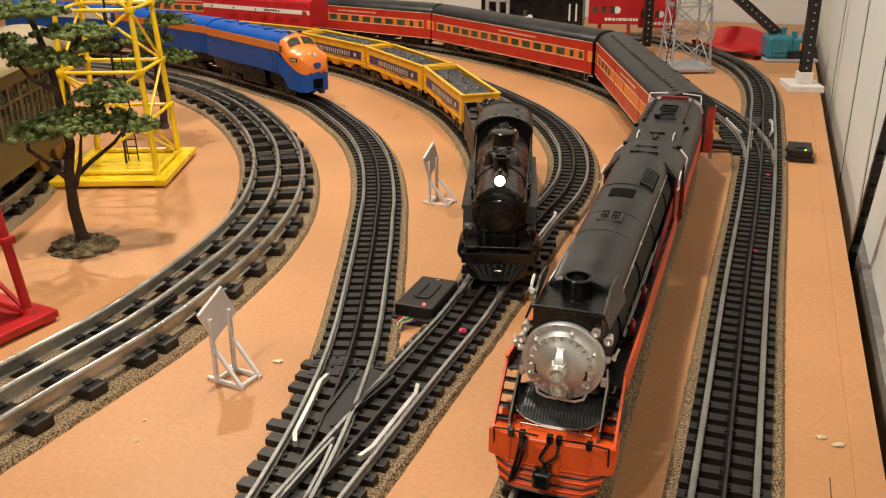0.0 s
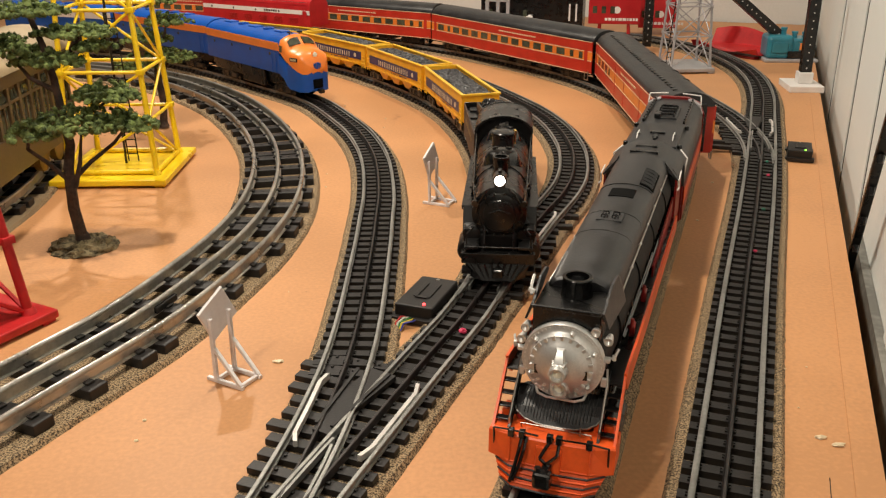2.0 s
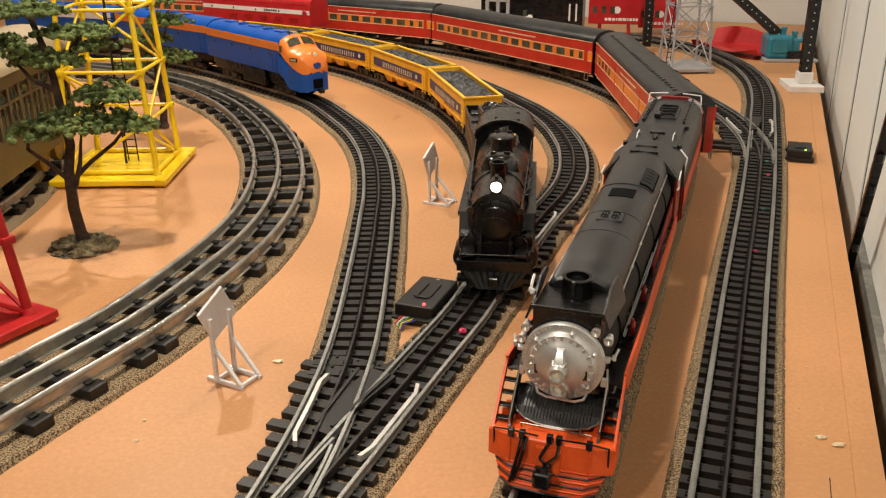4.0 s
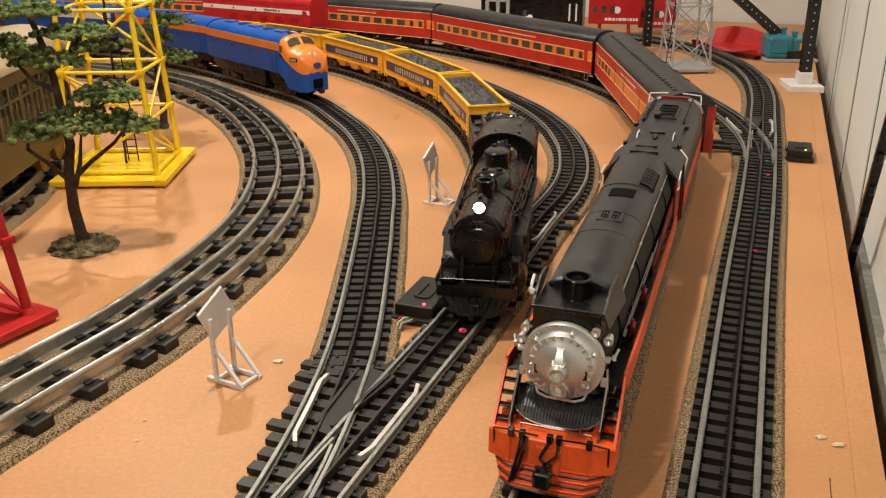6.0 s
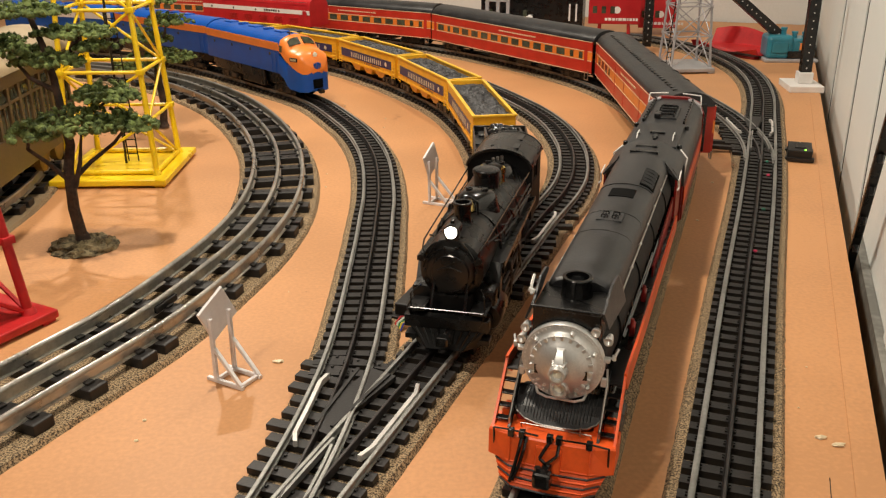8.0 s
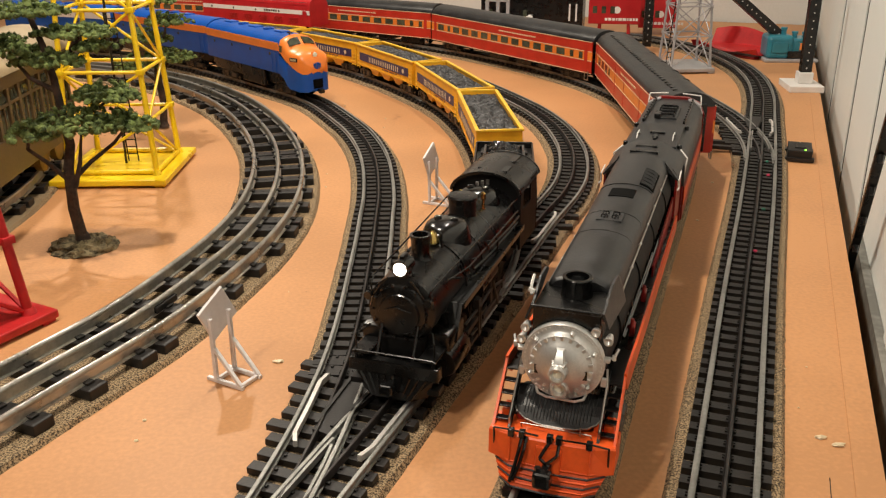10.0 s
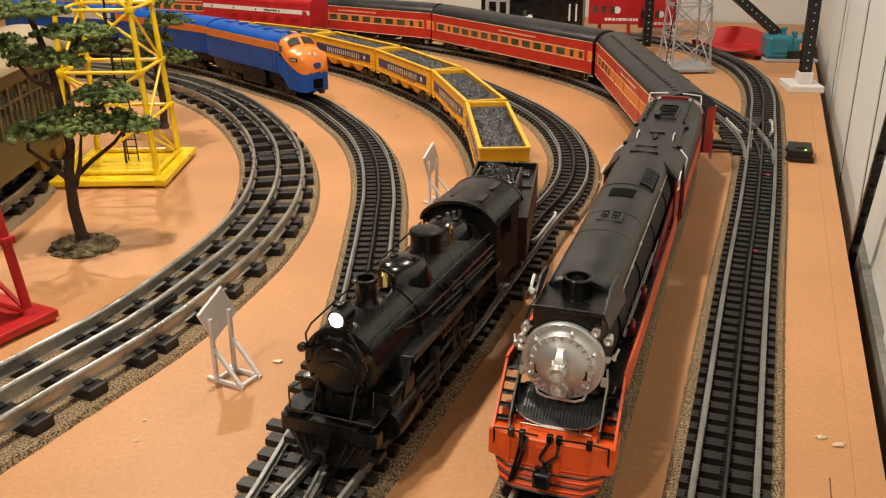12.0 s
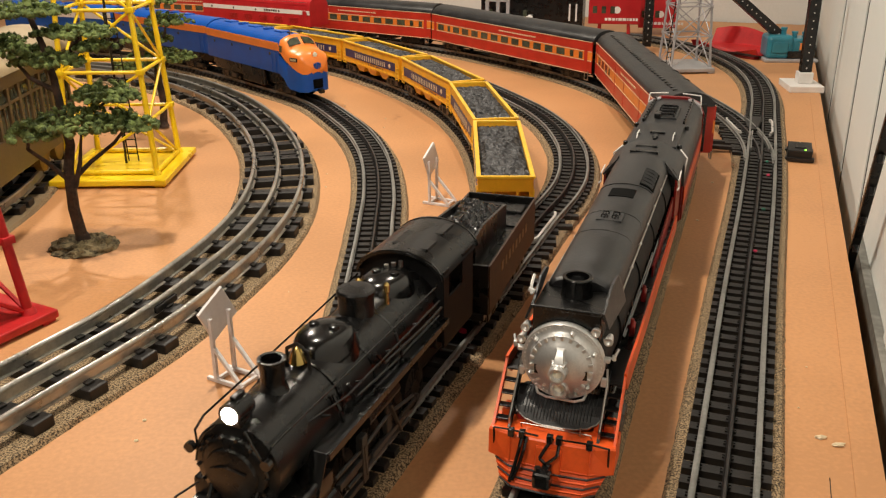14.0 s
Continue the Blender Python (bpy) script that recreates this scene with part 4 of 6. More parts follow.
        turned(bm, [(-17.5, 1.3), (-14.8, 1.1), (-14.2, 0.6)], (0, c, zc + n), "X", 10)
        part("knob", bm, SILVER, nose, smooth=True)
    bm = bmesh.new()
    loft(bm, [[(-10, -4.2, zc - 4), (-10, 4.2, zc - 4), (-10, 4.2, zc + 5), (-10, -4.2, zc + 5)], [(-4.5, -3.6, zc - 4), (-4.5, 3.6, zc - 4), (-4.5, 3.0, zc + 4), (-4.5, -3.0, zc + 4)]])
    loft(bm, [[(-11, -3.6, zc + 4), (-11, 3.6, zc + 4), (-11, 2.4, zc + 12), (-11, -2.4, zc + 12)], [(-6, -2.6, zc + 4), (-6, 2.6, zc + 4), (-9.6, 1.6, zc + 11), (-9.6, -1.6, zc + 11)]])
    turned(bm, [(-10, 4.9), (-2.6, 4.7), (-2.2, 4.2), (-2.2, 3.4), (-4.6, 2.8), (-4.6, 0)], (0, 0, zc - 0.5), "X", 24)
    turned(bm, [(-17, 5.2), (-9.5, 5.0), (-9.0, 4.5), (-9.0, 3.6), (-11.4, 3.0), (-11.4, 0)], (0, 0, zc - 12.5), "X", 24)
    hl = part("headlight", bm, SILVER, nose, "twin silver headlight housing", smooth=True)
    for z, x in ((zc - 0.5, -4.4), (zc - 12.5, -11.2)):
        bm = bmesh.new()
        turned(bm, [(x - 0.3, 0), (x - 0.2, 2.7), (x + 0.7, 0)], (0, 0, z), "X", 14)
        part("lens", bm, LAMP_DIM, nose, "unlit headlight lens")
    for y in (-1, 1):
        bm = bmesh.new()
        loft(bm, [[(-14.6, y * 8.2, zc - 6.5), (-15.2, y * 14, zc - 6.5), (-15.2, y * 14, zc - 0.8), (-13.0, y * 8.6, zc - 0.8)], [(-12.0, y * 8.6, zc - 6.5), (-13.4, y * 14.4, zc - 6.5), (-13.0, y * 14.4, zc - 0.8), (-10.6, y * 8.8, zc - 0.8)]])
        part("number_board", bm, BLACK, nose, "small dark number board")
    # lower rim of the nose
    bm = bmesh.new()
    wire(bm, [(-17.6, -14, zc - 17), (-16.8, -12.6, zc - 20.5), (-16.0, -8, zc - 21.8), (-15.6, 8, zc - 21.8), (-16.8, 12.6, zc - 20.5), (-17.6, 14, zc - 17)], 0.8)
    part("nose_rim", bm, SILVER, nose)
    for y, z in ((-21.5, zc + 16.5), (-23.5, zc + 9.5), (16.5, zc + 19), (23.5, zc + 15)):
        bm = bmesh.new()
        turned(bm, [(-27, 1.6), (-20.6, 2.5), (-19.2, 2.5), (-19.2, 1.7), (-20.6, 0)], (0, y, z), "X", 14)
        rod(bm, (-24, y * 0.86, z - 1), (-24, y, z), 0.8, seg=6)
        part("marker_lamp", bm, SILVER, e, "small silver marker lamp", smooth=True)
    for y in (-1, 1):
        bm = bmesh.new()
        box(bm, -22, -18, y * 23.6 - 1.6, y * 23.6 + 1.6, zc + 3.0, zc + 5.4, 0.5)
        wire(bm, [(-20, y * 21.5, zc + 4), (-22, y * 27, zc + 5), (-25, y * 28.6, zc + 9)], 0.7)
        rod(bm, (-21, y * 27, zc + 4), (-21, y * 27, zc + 7), 1.1, seg=8)
        part("bracket", bm, SILVER, e, "silver bracket beside the nose")
        bm = bmesh.new()
        box(bm, -21, -18.6, y * 22.5 - 1.5, y * 22.5 + 1.5, zc - 12, zc - 7, 0.4)
        part("hinge", bm, SILVER, e, "silver hinge block")
    # ribbed black apron
    bm = bmesh.new()
    rings = []
    for x, z, h in ((-27, 41, 25), (-18, 39, 24.8), (-12, 36, 24.0), (-9, 33.6, 21.5), (-6.6, 31.8, 17), (-5.2, 30.8, 11), (-4.8, 30.4, 6)):
        rings.append([(x, -h, z), (x, h, z), (x, h, z - 1.3), (x, -h, z - 1.3)])
    loft(bm, rings)
    apron = part("apron", bm, GREY_BLACK, e, "ribbed black apron below the nose")
    for k in range(23):
        y = -19.8 + 1.8 * k
        bm = bmesh.new()
        wire(bm, [(-26, y, 41.1), (-18, y, 39.1), (-12, y, 36.1)] + ([(-9, y, 33.8)] if abs(y) < 19 else []) + ([(-6.8, y, 32.0)] if abs(y) < 14 else []), 0.24, 4)
        part("rib", bm, GREY_BLACK, apron)
    bm = bmesh.new()
    edge = [(-18, 24.8, 38.4), (-12, 24.0, 35.4), (-9, 21.5, 33), (-6.6, 17, 31.2), (-5.2, 11, 30.2), (-4.8, 6, 29.8)]
    wire(bm, [(x, -y, z) for x, y, z in edge] + [(x, y, z) for x, y, z in edge[::-1]], 0.6)
    part("apron_trim", bm, STEEL, apron, "thin bright trim")
    # orange pilot in three facets with louvre ribs
    bm = bmesh.new()
    def front(z, x, xm, h):
        return [(-14, -h, z), (x, -h, z), (xm, -21.5, z), (xm + 1.2, 0, z), (xm, 21.5, z), (x, h, z), (-14, h, z)]
    loft(bm, [front(28.5, 2.5, 5.5, 34), front(27.5, 3.4, 6.6, 34.4), front(13.5, 5.0, 10.0, 34.2)])
    pil = part("pilot", bm, DAY_ORANGE, e, "bright orange three-faceted pilot")
    bm = bmesh.new()
    loft(bm, [[(-8, -h, z), (x - 6, -h, z), (x, -h * 0.72, z), (x + 1.0, 0, z), (x, h * 0.72, z), (x - 6, h, z), (-8, h, z)] for z, x, h in ((16.0, 8.5, 31), (13.4, 9.6, 31), (2.5, 17.5, 25.5))])
    part("lower_pilot", bm, DAY_ORANGE, pil, "sloping lower pilot")
    for k in range(6):
        z = 14.0 - 2.1 * k
        x, h = 9.4 + 0.74 * 2.1 * k + 0.6, 30.8 - 1.05 * k
        bm = bmesh.new()
        wire(bm, [(x - 6, -h, z), (x, -h * 0.72, z), (x + 1.0, 0, z), (x, h * 0.72, z), (x - 6, h, z)], 0.62, 5)
        part("louvre", bm, ROD_STEEL if k % 2 else DAY_ORANGE, pil, "thin louvre rib")
    for y in (-21.5, 21.5):
        bm = bmesh.new()
        wire(bm, [(6.8, y, 28), (10.2, y, 13.8)], 0.6)
        part("facet_bead", bm, DAY_ORANGE, pil)
    bm = bmesh.new()
    loft(bm, [[(4, -8.5, 9), (4, 8.5, 9), (4, 8.5, 26), (4, -8.5, 26)], [(13, -6.5, 10), (13, 6.5, 10), (9.5, 6.5, 25), (9.5, -6.5, 25)]])
    part("coupler_pocket", bm, DAY_ORANGE, pil, "orange coupler pocket")
    bm = bmesh.new()
    box(bm, 10, 22, -2.4, 2.4, 13, 17.5, 0.6)
    box(bm, 18, 26, -5.2, 4.6, 10.5, 19.5, 1.8)
    rod(bm, (21, -3, 9), (21, -3, 21), 1.8, seg=10)
    part("coupler", bm, BLACK_GLOSS, e, "black knuckle coupler")
    wires(e, "air_hose", [[(7, -15, 29), (10.5, -15.5, 24), (13.5, -17, 15), (17.5, -19, 6)], [(7, -12.5, 29), (11, -13, 23), (14, -15, 14), (17, -17.5, 7)], [(6, 1.5, 30), (10, -1.5, 26), (13, -4, 21), (13.5, 1, 17)], [(6, 5, 29), (11.5, 5, 23), (14, 0, 19)]], 0.95, BLACK_GLOSS, "black air hose")
    wires(e, "handrail", [[(5, -31, 20), (6, -31, 30.5), (7, -22, 31.5), (8, -6, 31.2)], [(5, 31, 18), (6, 31, 29.5), (7, 22, 31), (8, 6, 31.2)]], 0.6, BLACK_GLOSS, "black handrail")
    for y in (-21, -15, 0, 5, 21):
        bm = bmesh.new()
        box(bm, 5.5, 9, y - 1.7, y + 1.7, 28, 32.6, 0.5)
        part("hose_fitting", bm, BLACK_GLOSS, e, "black fitting on the pilot top")
    # recess between pilot and apron
    bm = bmesh.new()
    box(bm, -16, -13, -25, 25, 27, 36, 0.4)
    part("recess_panel", bm, BLACK, e)
    for y0, y1, material, lab in ((-22, -16, DAY_RED, "red recess panel"), (-3.2, 6.5, WHITE, "small pale step plate"), (20, 25, DAY_ORANGE, "orange recess panel")):
        bm = bmesh.new()
        box(bm, -12.6, -9, y0, y1, 28, 33.5, 0.4)
        part("step_plate", bm, material, e, lab)
    wires(e, "guard_rail", [[(-3, -24, 29), (-6, -24, 33)], [(-3, -18, 28), (-2, -18, 31), (-1, 20, 31), (-3, 20, 28)], [(-3, 14, 28), (-4, 14, 33)]], 0.5, STEEL, "thin steel rail")
    for y in (-1, 1):
        # open stair from the pilot up to the running board
        for off in (33, 24.2):
            bm = bmesh.new()
            slab(bm, [(1, 28.5), (-28, 56.5), (-31, 54.5), (-3, 26.5)], y * off - 0.7, y * off + 0.7)
            part("stair_stringer", bm, DAY_ORANGE if off > 30 else BLACK, e, "orange stair edge" if off > 30 else "black stair edge")
        for k in range(5):
            x, z = -3.5 - 5.2 * k, 30.2 + 5.0 * k
            bm = bmesh.new()
            box(bm, x - 3.6, x + 0.6, min(y * 24.6, y * 32.4), max(y * 24.6, y * 32.4), z, z + 0.9, 0.2)
            part("stair_tread", bm, BLACK, e)
        bm = bmesh.new()
        wire(bm, [(-1, y * 24.4, 29), (-1, y * 24.4, 34), (-20, y * 24.4, 52), (-23, y * 23.6, 60)], 0.6)
        part("stair_rail", bm, STEEL, e, "thin steel stair rail")
        bm = bmesh.new()
        box(bm, -20, -10, min(y * 25.5, y * 31), max(y * 25.5, y * 31), 27, 33, 0.8)
        part("tool_box", bm, DAY_ORANGE, e, "small orange box under the stair")
        bm = bmesh.new()
        slab(bm, [(-26, 57), (-34, 56.5), (-120, 51), (-336, 43), (-336, 30), (-120, 37), (-36, 42), (-30, 48)], y * 33 - 0.8, y * 33 + 0.8)
        part("skirt", bm, DAY_ORANGE, e, "orange running-board skirt")
        bm = bmesh.new()
        loft(bm, [[(x, y * 23, z), (x, y * 32, z), (x, y * 32, z - 1.6), (x, y * 23, z - 1.6)] for x, z in ((-28, 50), (-120, 46), (-336, 38))])
        part("running_board", bm, BLACK, e)
        bm = bmesh.new()
        wire(bm, [(-56, y * 21.8, 81.2), (-180, y * 22, 80.4), (-326, y * 22.4, 79.5)], 0.6)
        rail_ob = part("handrail", bm, STEEL, e, "bright steel handrail")
        for x in (-78, -120, -162, -202, -243, -285, -324):
            bm = bmesh.new()
            turned(bm, [(-1.0, 0.1), (-0.7, 0.8), (0, 1.1), (0.7, 0.8), (1.0, 0.1)], (x, y * 22, 80.4), "Y", 8)
            rod(bm, (x, y * 18.5, 78.6), (x, y * 22, 80.4), 0.5, seg=6)
            part("stanchion", bm, WHITE, rail_ob, "pale rail knob")
        for x, z in ((-92, 50), (-150, 47.5)):
            bm = bmesh.new()
            box(bm, x - 5, x + 4, y * 28 - 1.6, y * 28 + 1.6, z - 2, z + 5, 0.6)
            rod(bm, (x + 3, y * 28, z + 4), (x + 3, y * 28, z + 10), 1.2, seg=10)
            part("injector", bm, DAY_RED, e, "small red fitting")
        bm = bmesh.new()
        wire(bm, [(-70, y * 25.5, 56), (-160, y * 26.5, 55), (-330, y * 27, 53)], 1.1)
        wire(bm, [(-60, y * 26, 62), (-200, y * 26.8, 60)], 0.7)
        part("side_pipe", bm, BLACK_GLOSS, e, "black pipe along the boiler")
        bm = bmesh.new()
        slab(bm, [(-196, 42), (-196, 52), (-262, 57), (-334, 60), (-334, 38)], y * 28.5 - 0.6, y * 28.5 + 0.6)
        part("firebox_side", bm, DAY_RED, e, "dark red firebox side panel")
        bm = bmesh.new()
        turned(bm, [(-26, 0), (-26, 9), (-54, 9), (-54, 0)], (0, y * 24, 18), "X", 16)
        part("cylinder", bm, BLACK, e)
    # cab with flared front wings
    for y in (-1, 1):
        bm = bmesh.new()
        slab(bm, [(-336, 30), (-336, 74), (-344, 74), (-344, 58), (-366, 58), (-366, 74), (-386, 74), (-386, 30)], y * 30 - 0.8, y * 30 + 0.8)
        part("cab_wall", bm, DAY_RED, e, "dark red cab side with open window")
        bm = bmesh.new()
        loft(bm, [[(-333, y * 20, 89), (-333, y * 31.5, 75.2), (-333, y * 31, 73.8), (-333, y * 20, 84)], [(-344, y * 20, 90), (-344, y * 31.8, 76), (-344, y * 31, 74), (-344, y * 20, 84)]])
        part("cab_wing", bm, GREY_BLACK, e, "flared front corner of the cab roof")
        bm = bmesh.new()
        wire(bm, [(-331, y * 32.4, 76), (-334, y * 32.6, 68), (-322, y * 32.6, 70)], 0.7)
        wire(bm, [(-331, y * 32.4, 76), (-350, y * 32.4, 78)], 0.6)
        part("grab_rail", bm, WHITE, e, "thin white cab grab rail")
    bm = bmesh.new()
    box(bm, -338, -336, -29, 29, 40, 78)
    part("cab_front", bm, BLACK, e)
    bm = bmesh.new()
    ring = [(-31.4, 73), (-30, 78), (-26, 83), (-19, 88), (-10, 91.6), (0, 92.6), (10, 91.6), (19, 88), (26, 83), (30, 78), (31.4, 73)]
    loft(bm, [[(x, y, z) for y, z in ring + [(q[0] * 0.95, q[1] - 1.5) for q in ring[::-1]]] for x in (-338, -392)])
    roof = part("cab_roof", bm, GREY_BLACK, e, "dark curved cab roof", smooth=True)
    for x, h in ((-352, 12), (-371, 9.5)):
        bm = bmesh.new()
        box(bm, x - 2.6, x + 2.6, -h, h, 90.8, 93.2, 0.5)
        part("roof_vent", bm, BLACK, roof, "black raised roof vent")
    bm = bmesh.new()
    box(bm, -386, -30, -13, 13, 10, 40, 1)
    box(bm, -42, -6, -12, 12, 10, 26, 1)
    part("frame", bm, BLACK, e)
    for x in (-100, -141, -182, -223):
        wheel_pair(e, x, 19, BLACK, 12, 16.5, "driving_wheelset", "black driving wheels")
    for x in (-28, -62):
        wheel_pair(e, x, 8, BLACK, 0, 16.5, "pilot_wheelset")
    for x in (-290, -330):
        wheel_pair(e, x, 9, BLACK, 0, 16.5, "trailing_wheelset")
    e.matrix_basis = on_line(LINE_E, s_at(LINE_E, 403), -90, -210)

    t = thing("streamlined_tender", "black-topped red streamlined tender behind the parked engine", "tender")
    L, w = 222, 32.0
    bm = bmesh.new()
    prof = [(-w, 50), (-w + 0.4, 68), (-w + 3, 76), (-w + 9, 81.5), (-w + 14, 83), (w - 14, 83), (w - 9, 81.5), (w - 3, 76), (w - 0.4, 68), (w, 50)]
    loft(bm, [[(x, y, z) for y, z in prof] for x in (0, -L)])
    part("tank_top", bm, GREY_BLACK, t, "rounded grey-black tank top", smooth=True)
    bm = bmesh.new()
    box(bm, -96, -6, -22, 22, 82.6, 84.6, 0.5)
    part("bunker_cover", bm, GREY_BLACK, t, "flat cover plate with round bolts")
    for x in (-14, -88):
        for y in (-24.5, 24.5):
            bm = bmesh.new()
            turned(bm, [(81, 2.3), (84.2, 2.3), (85, 1.6), (85.2, 0)], (x, y, 0), "Z", 12)
            part("bolt", bm, BLACK, t, smooth=True)
    for x, h in ((-12, 10), (-34, 2.5), (-52, 7)):
        bm = bmesh.new()
        box(bm, x - 2.4, x + 2.4, -h, h, 84.4, 86.6, 0.5)
        if h < 5:
            box(bm, x - 10, x + 8, -1.5, 1.5, 84.4, 86.2, 0.4)
        part("latch_bar", bm, BLACK, t, "black latch bar")
    for y in (-16.5, 16.5):
        bm = bmesh.new()
        wire(bm, [(-28, y, 84.4), (-32, y, 88), (-46, y, 88), (-50, y, 84.4)], 0.6)
        part("handrail", bm, WHITE, t, "thin white grab rail")
        bm = bmesh.new()
        box(bm, -L + 6, -104, y * 1.22 - 1.2, y * 1.22 + 1.2, 82.6, 86, 0.5)
        part("edge_rail", bm, BLACK, t, "black raised edge rail with rivets")
        for k in range(9):
            bm = bmesh.new()
            rod(bm, (-110 - 12 * k, y * 1.22, 85.6), (-110 - 12 * k, y * 1.22, 87), 1.2, 0.8, seg=7)
            part("rivet", bm, BLACK, t)
    bm = bmesh.new()
    box(bm, -176, -120, -11, 11, 82.6, 84.8, 0.5)
    part("hatch", bm, GREY_BLACK, t, "raised water hatch")
    for k in range(4):
        bm = bmesh.new()
        wire(bm, [(-124 - 13 * k, -8, 84.6), (-126 - 13 * k, -8, 87.4), (-126 - 13 * k, 8, 87.4), (-124 - 13 * k, 8, 84.6)], 1.3)
        part("hatch_bar", bm, BLACK, t)
    bm = bmesh.new()
    box(bm, -134, -118, -11, -5, 84.6, 88.4, 0.8)
    part("lid_lever", bm, BLACK, t, "black lid lever")
    wires(t, "handrail", [[(-L + 2, -29, 78), (-L - 1, -28, 88), (-L - 3, -8, 89)], [(-L + 2, 29, 78), (-L - 1, 28, 88), (-L - 3, 8, 89)], [(-2, 31, 60), (-2, 33, 76), (-8, 26, 82)], [(-2, -31, 60), (-2, -33, 76), (-8, -26, 82)]], 0.7, WHITE, "thin white handrail")
    for side in (-1, 1):
        bm = bmesh.new()
        loft(bm, [[(x, side * y, z) for y, z in ((-w + 0.4, 70), (-w + 4, 79.5), (-w + 12, 84), (-w + 17, 84.6), (-w + 12, 80), (-w + 6, 74))] for x in (-L + 10, -L)])
        part("corner_trim", bm, TOWER_GREY, t, "pale grey rounded rear corner", smooth=True)
    bm = bmesh.new()
    for y in (-1, 1):
        box(bm, -L + 1, 0, y * w - 0.8, y * w + 0.8, 18, 50)
    box(bm, -L, 0, -w + 1, w - 1, 16, 50)
    part("side_panel", bm, DAY_RED, t, "red tender side")
    for y in (-1, 1):
        bm = bmesh.new()
        box(bm, -L + 1, 0, y * (w + 0.9) - 0.3, y * (w + 0.9) + 0.3, 32, 46)
        part("side_band", bm, DAY_ORANGE, t, "orange side band")
    bm = bmesh.new()
    ring = [(-w - 1, 18), (-w - 1, 68), (-w + 4, 80), (-14, 85.5), (14, 85.5), (w - 4, 80), (w + 1, 68), (w + 1, 18)]
    loft(bm, [[(x, y, z) for y, z in ring] for x in (-L, -L - 5)])
    part("end_wall", bm, DAY_RED, t, "red rounded end wall")
    bogie(t, -48, 40)
    bogie(t, -L + 48, 40)
    t.matrix_basis = on_line(LINE_E, s_at(LINE_E, 403) + 398, -48, -L + 48)


make_streamliner()

COACH_LEN = 492.0


def make_coach(vents, label):
    c = thing("passenger_coach", label, "passenger coach", "coaches of the passenger train")
    L, w = COACH_LEN, 31
    bm = bmesh.new()
    arch = [(w * math.sin(a), 70 + 17 * math.cos(a)) for a in np.linspace(-math.pi / 2, math.pi / 2, 17)]
    loft(bm, [[(-1, y * 0.96, z) for y, z in arch], [(-8, y, z) for y, z in arch], [(-L + 8, y, z) for y, z in arch], [(-L + 1, y * 0.96, z) for y, z in arch]])
    part("roof", bm, GREY_BLACK, c, "rounded dark grey roof", smooth=True)
    if vents:
        for k in range(30):
            bm = bmesh.new()
            box(bm, -20 - 15 * k - 5, -20 - 15 * k, -15, -10, 84.0, 86.4, 0.3)
            part("roof_vent", bm, BLACK, c)
        for x in (-90, -150, -215, -290):
            bm = bmesh.new()
            wire(bm, [(x, 14, 85), (x - 4, 20, 83.5), (x - 2, 23, 81.5)], 0.8)
            part("grab_iron", bm, BLACK, c)
    for y in (-1, 1):
        for z0, z1, m, nm, lb in ((17, 38.4, CAR_RED, "lower_panel", "red lower side"), (38.4, 53.6, CAR_ORANGE, "window_band", "orange window band"), (53.6, 70, CAR_RED, "upper_panel", "red letterboard")):
            bm = bmesh.new()
            box(bm, -L + 2, -2, y * w - 1.0, y * w + 1.0, z0, z1)
            part(nm, bm, m, c, lb)
        bm = bmesh.new()
        for z in (38.4, 53.6, 69.6, 18):
            box(bm, -L + 2, -2, y * (w + 1.05) - 0.2, y * (w + 1.05) + 0.2, z - 0.55, z + 0.55)
        part("stripe", bm, CREAM, c, "thin cream pinstripes")
        k = -24
        i = 0
        while k > -L + 40:
            ww = 9 if i in (0, 1, 13) else 21
            if vents and -L + 150 < k < -40:
                k -= 30
                continue
            bm = bmesh.new()
            box(bm, k - ww, k, y * (w + 1.15) - 0.25, y * (w + 1.15) + 0.25, 40.4, 51.6)
            part("window", bm, WINDOW, c, "dark coach window")
            k -= ww + (14 if ww == 9 else 11)
            i += 1
        bars(c, "lettering", -150, 60, [3] * 22, 2.6, y * (w + 1.15), CREAM, 2)
        for x in (-12, -L + 20) + ((-120, -230, -300) if vents else ()):
            bm = bmesh.new()
            box(bm, x - (8 if not -301 < x < -100 else 2.5), x, y * (w + 1.1) - 0.25, y * (w + 1.1) + 0.25, 19, 64)
            part("door", bm, CAR_RED, c, "narrow red vestibule door")
        bm = bmesh.new()
        wire(bm, [(-8, y * (w + 2), 22), (-8, y * (w + 2), 6), (-16, y * (w + 2), 6), (-16, y * (w + 2), 20)], 0.8)
        part("step_iron", bm, STEEL, c, "bright step iron")
    bm = bmesh.new()
    box(bm, -L + 2.5, -2.5, -w + 1, w - 1, 15, 70)
    part("body", bm, CAR_RED if vents else BLACK, c, "plain end walls")
    for x in (-L - 0.5, 0.5):
        bm = bmesh.new()
        box(bm, x - 3.4, x + 3.4, -20, 20, 18, 74, 1)
        part("gangway", bm, BLACK, c, "black folding gangway")
    bm = bmesh.new()
    for x0, x1 in ((-150, -115), (-215, -170), (-300, -235)):
        box(bm, x0, x1, -24, 24, 7, 16, 1)
    part("underframe_box", bm, BLACK, c)
    bogie(c, -60, 44)
    bogie(c, -L + 60, 44)
    return c


s = s_at(LINE_E, 403) + 640
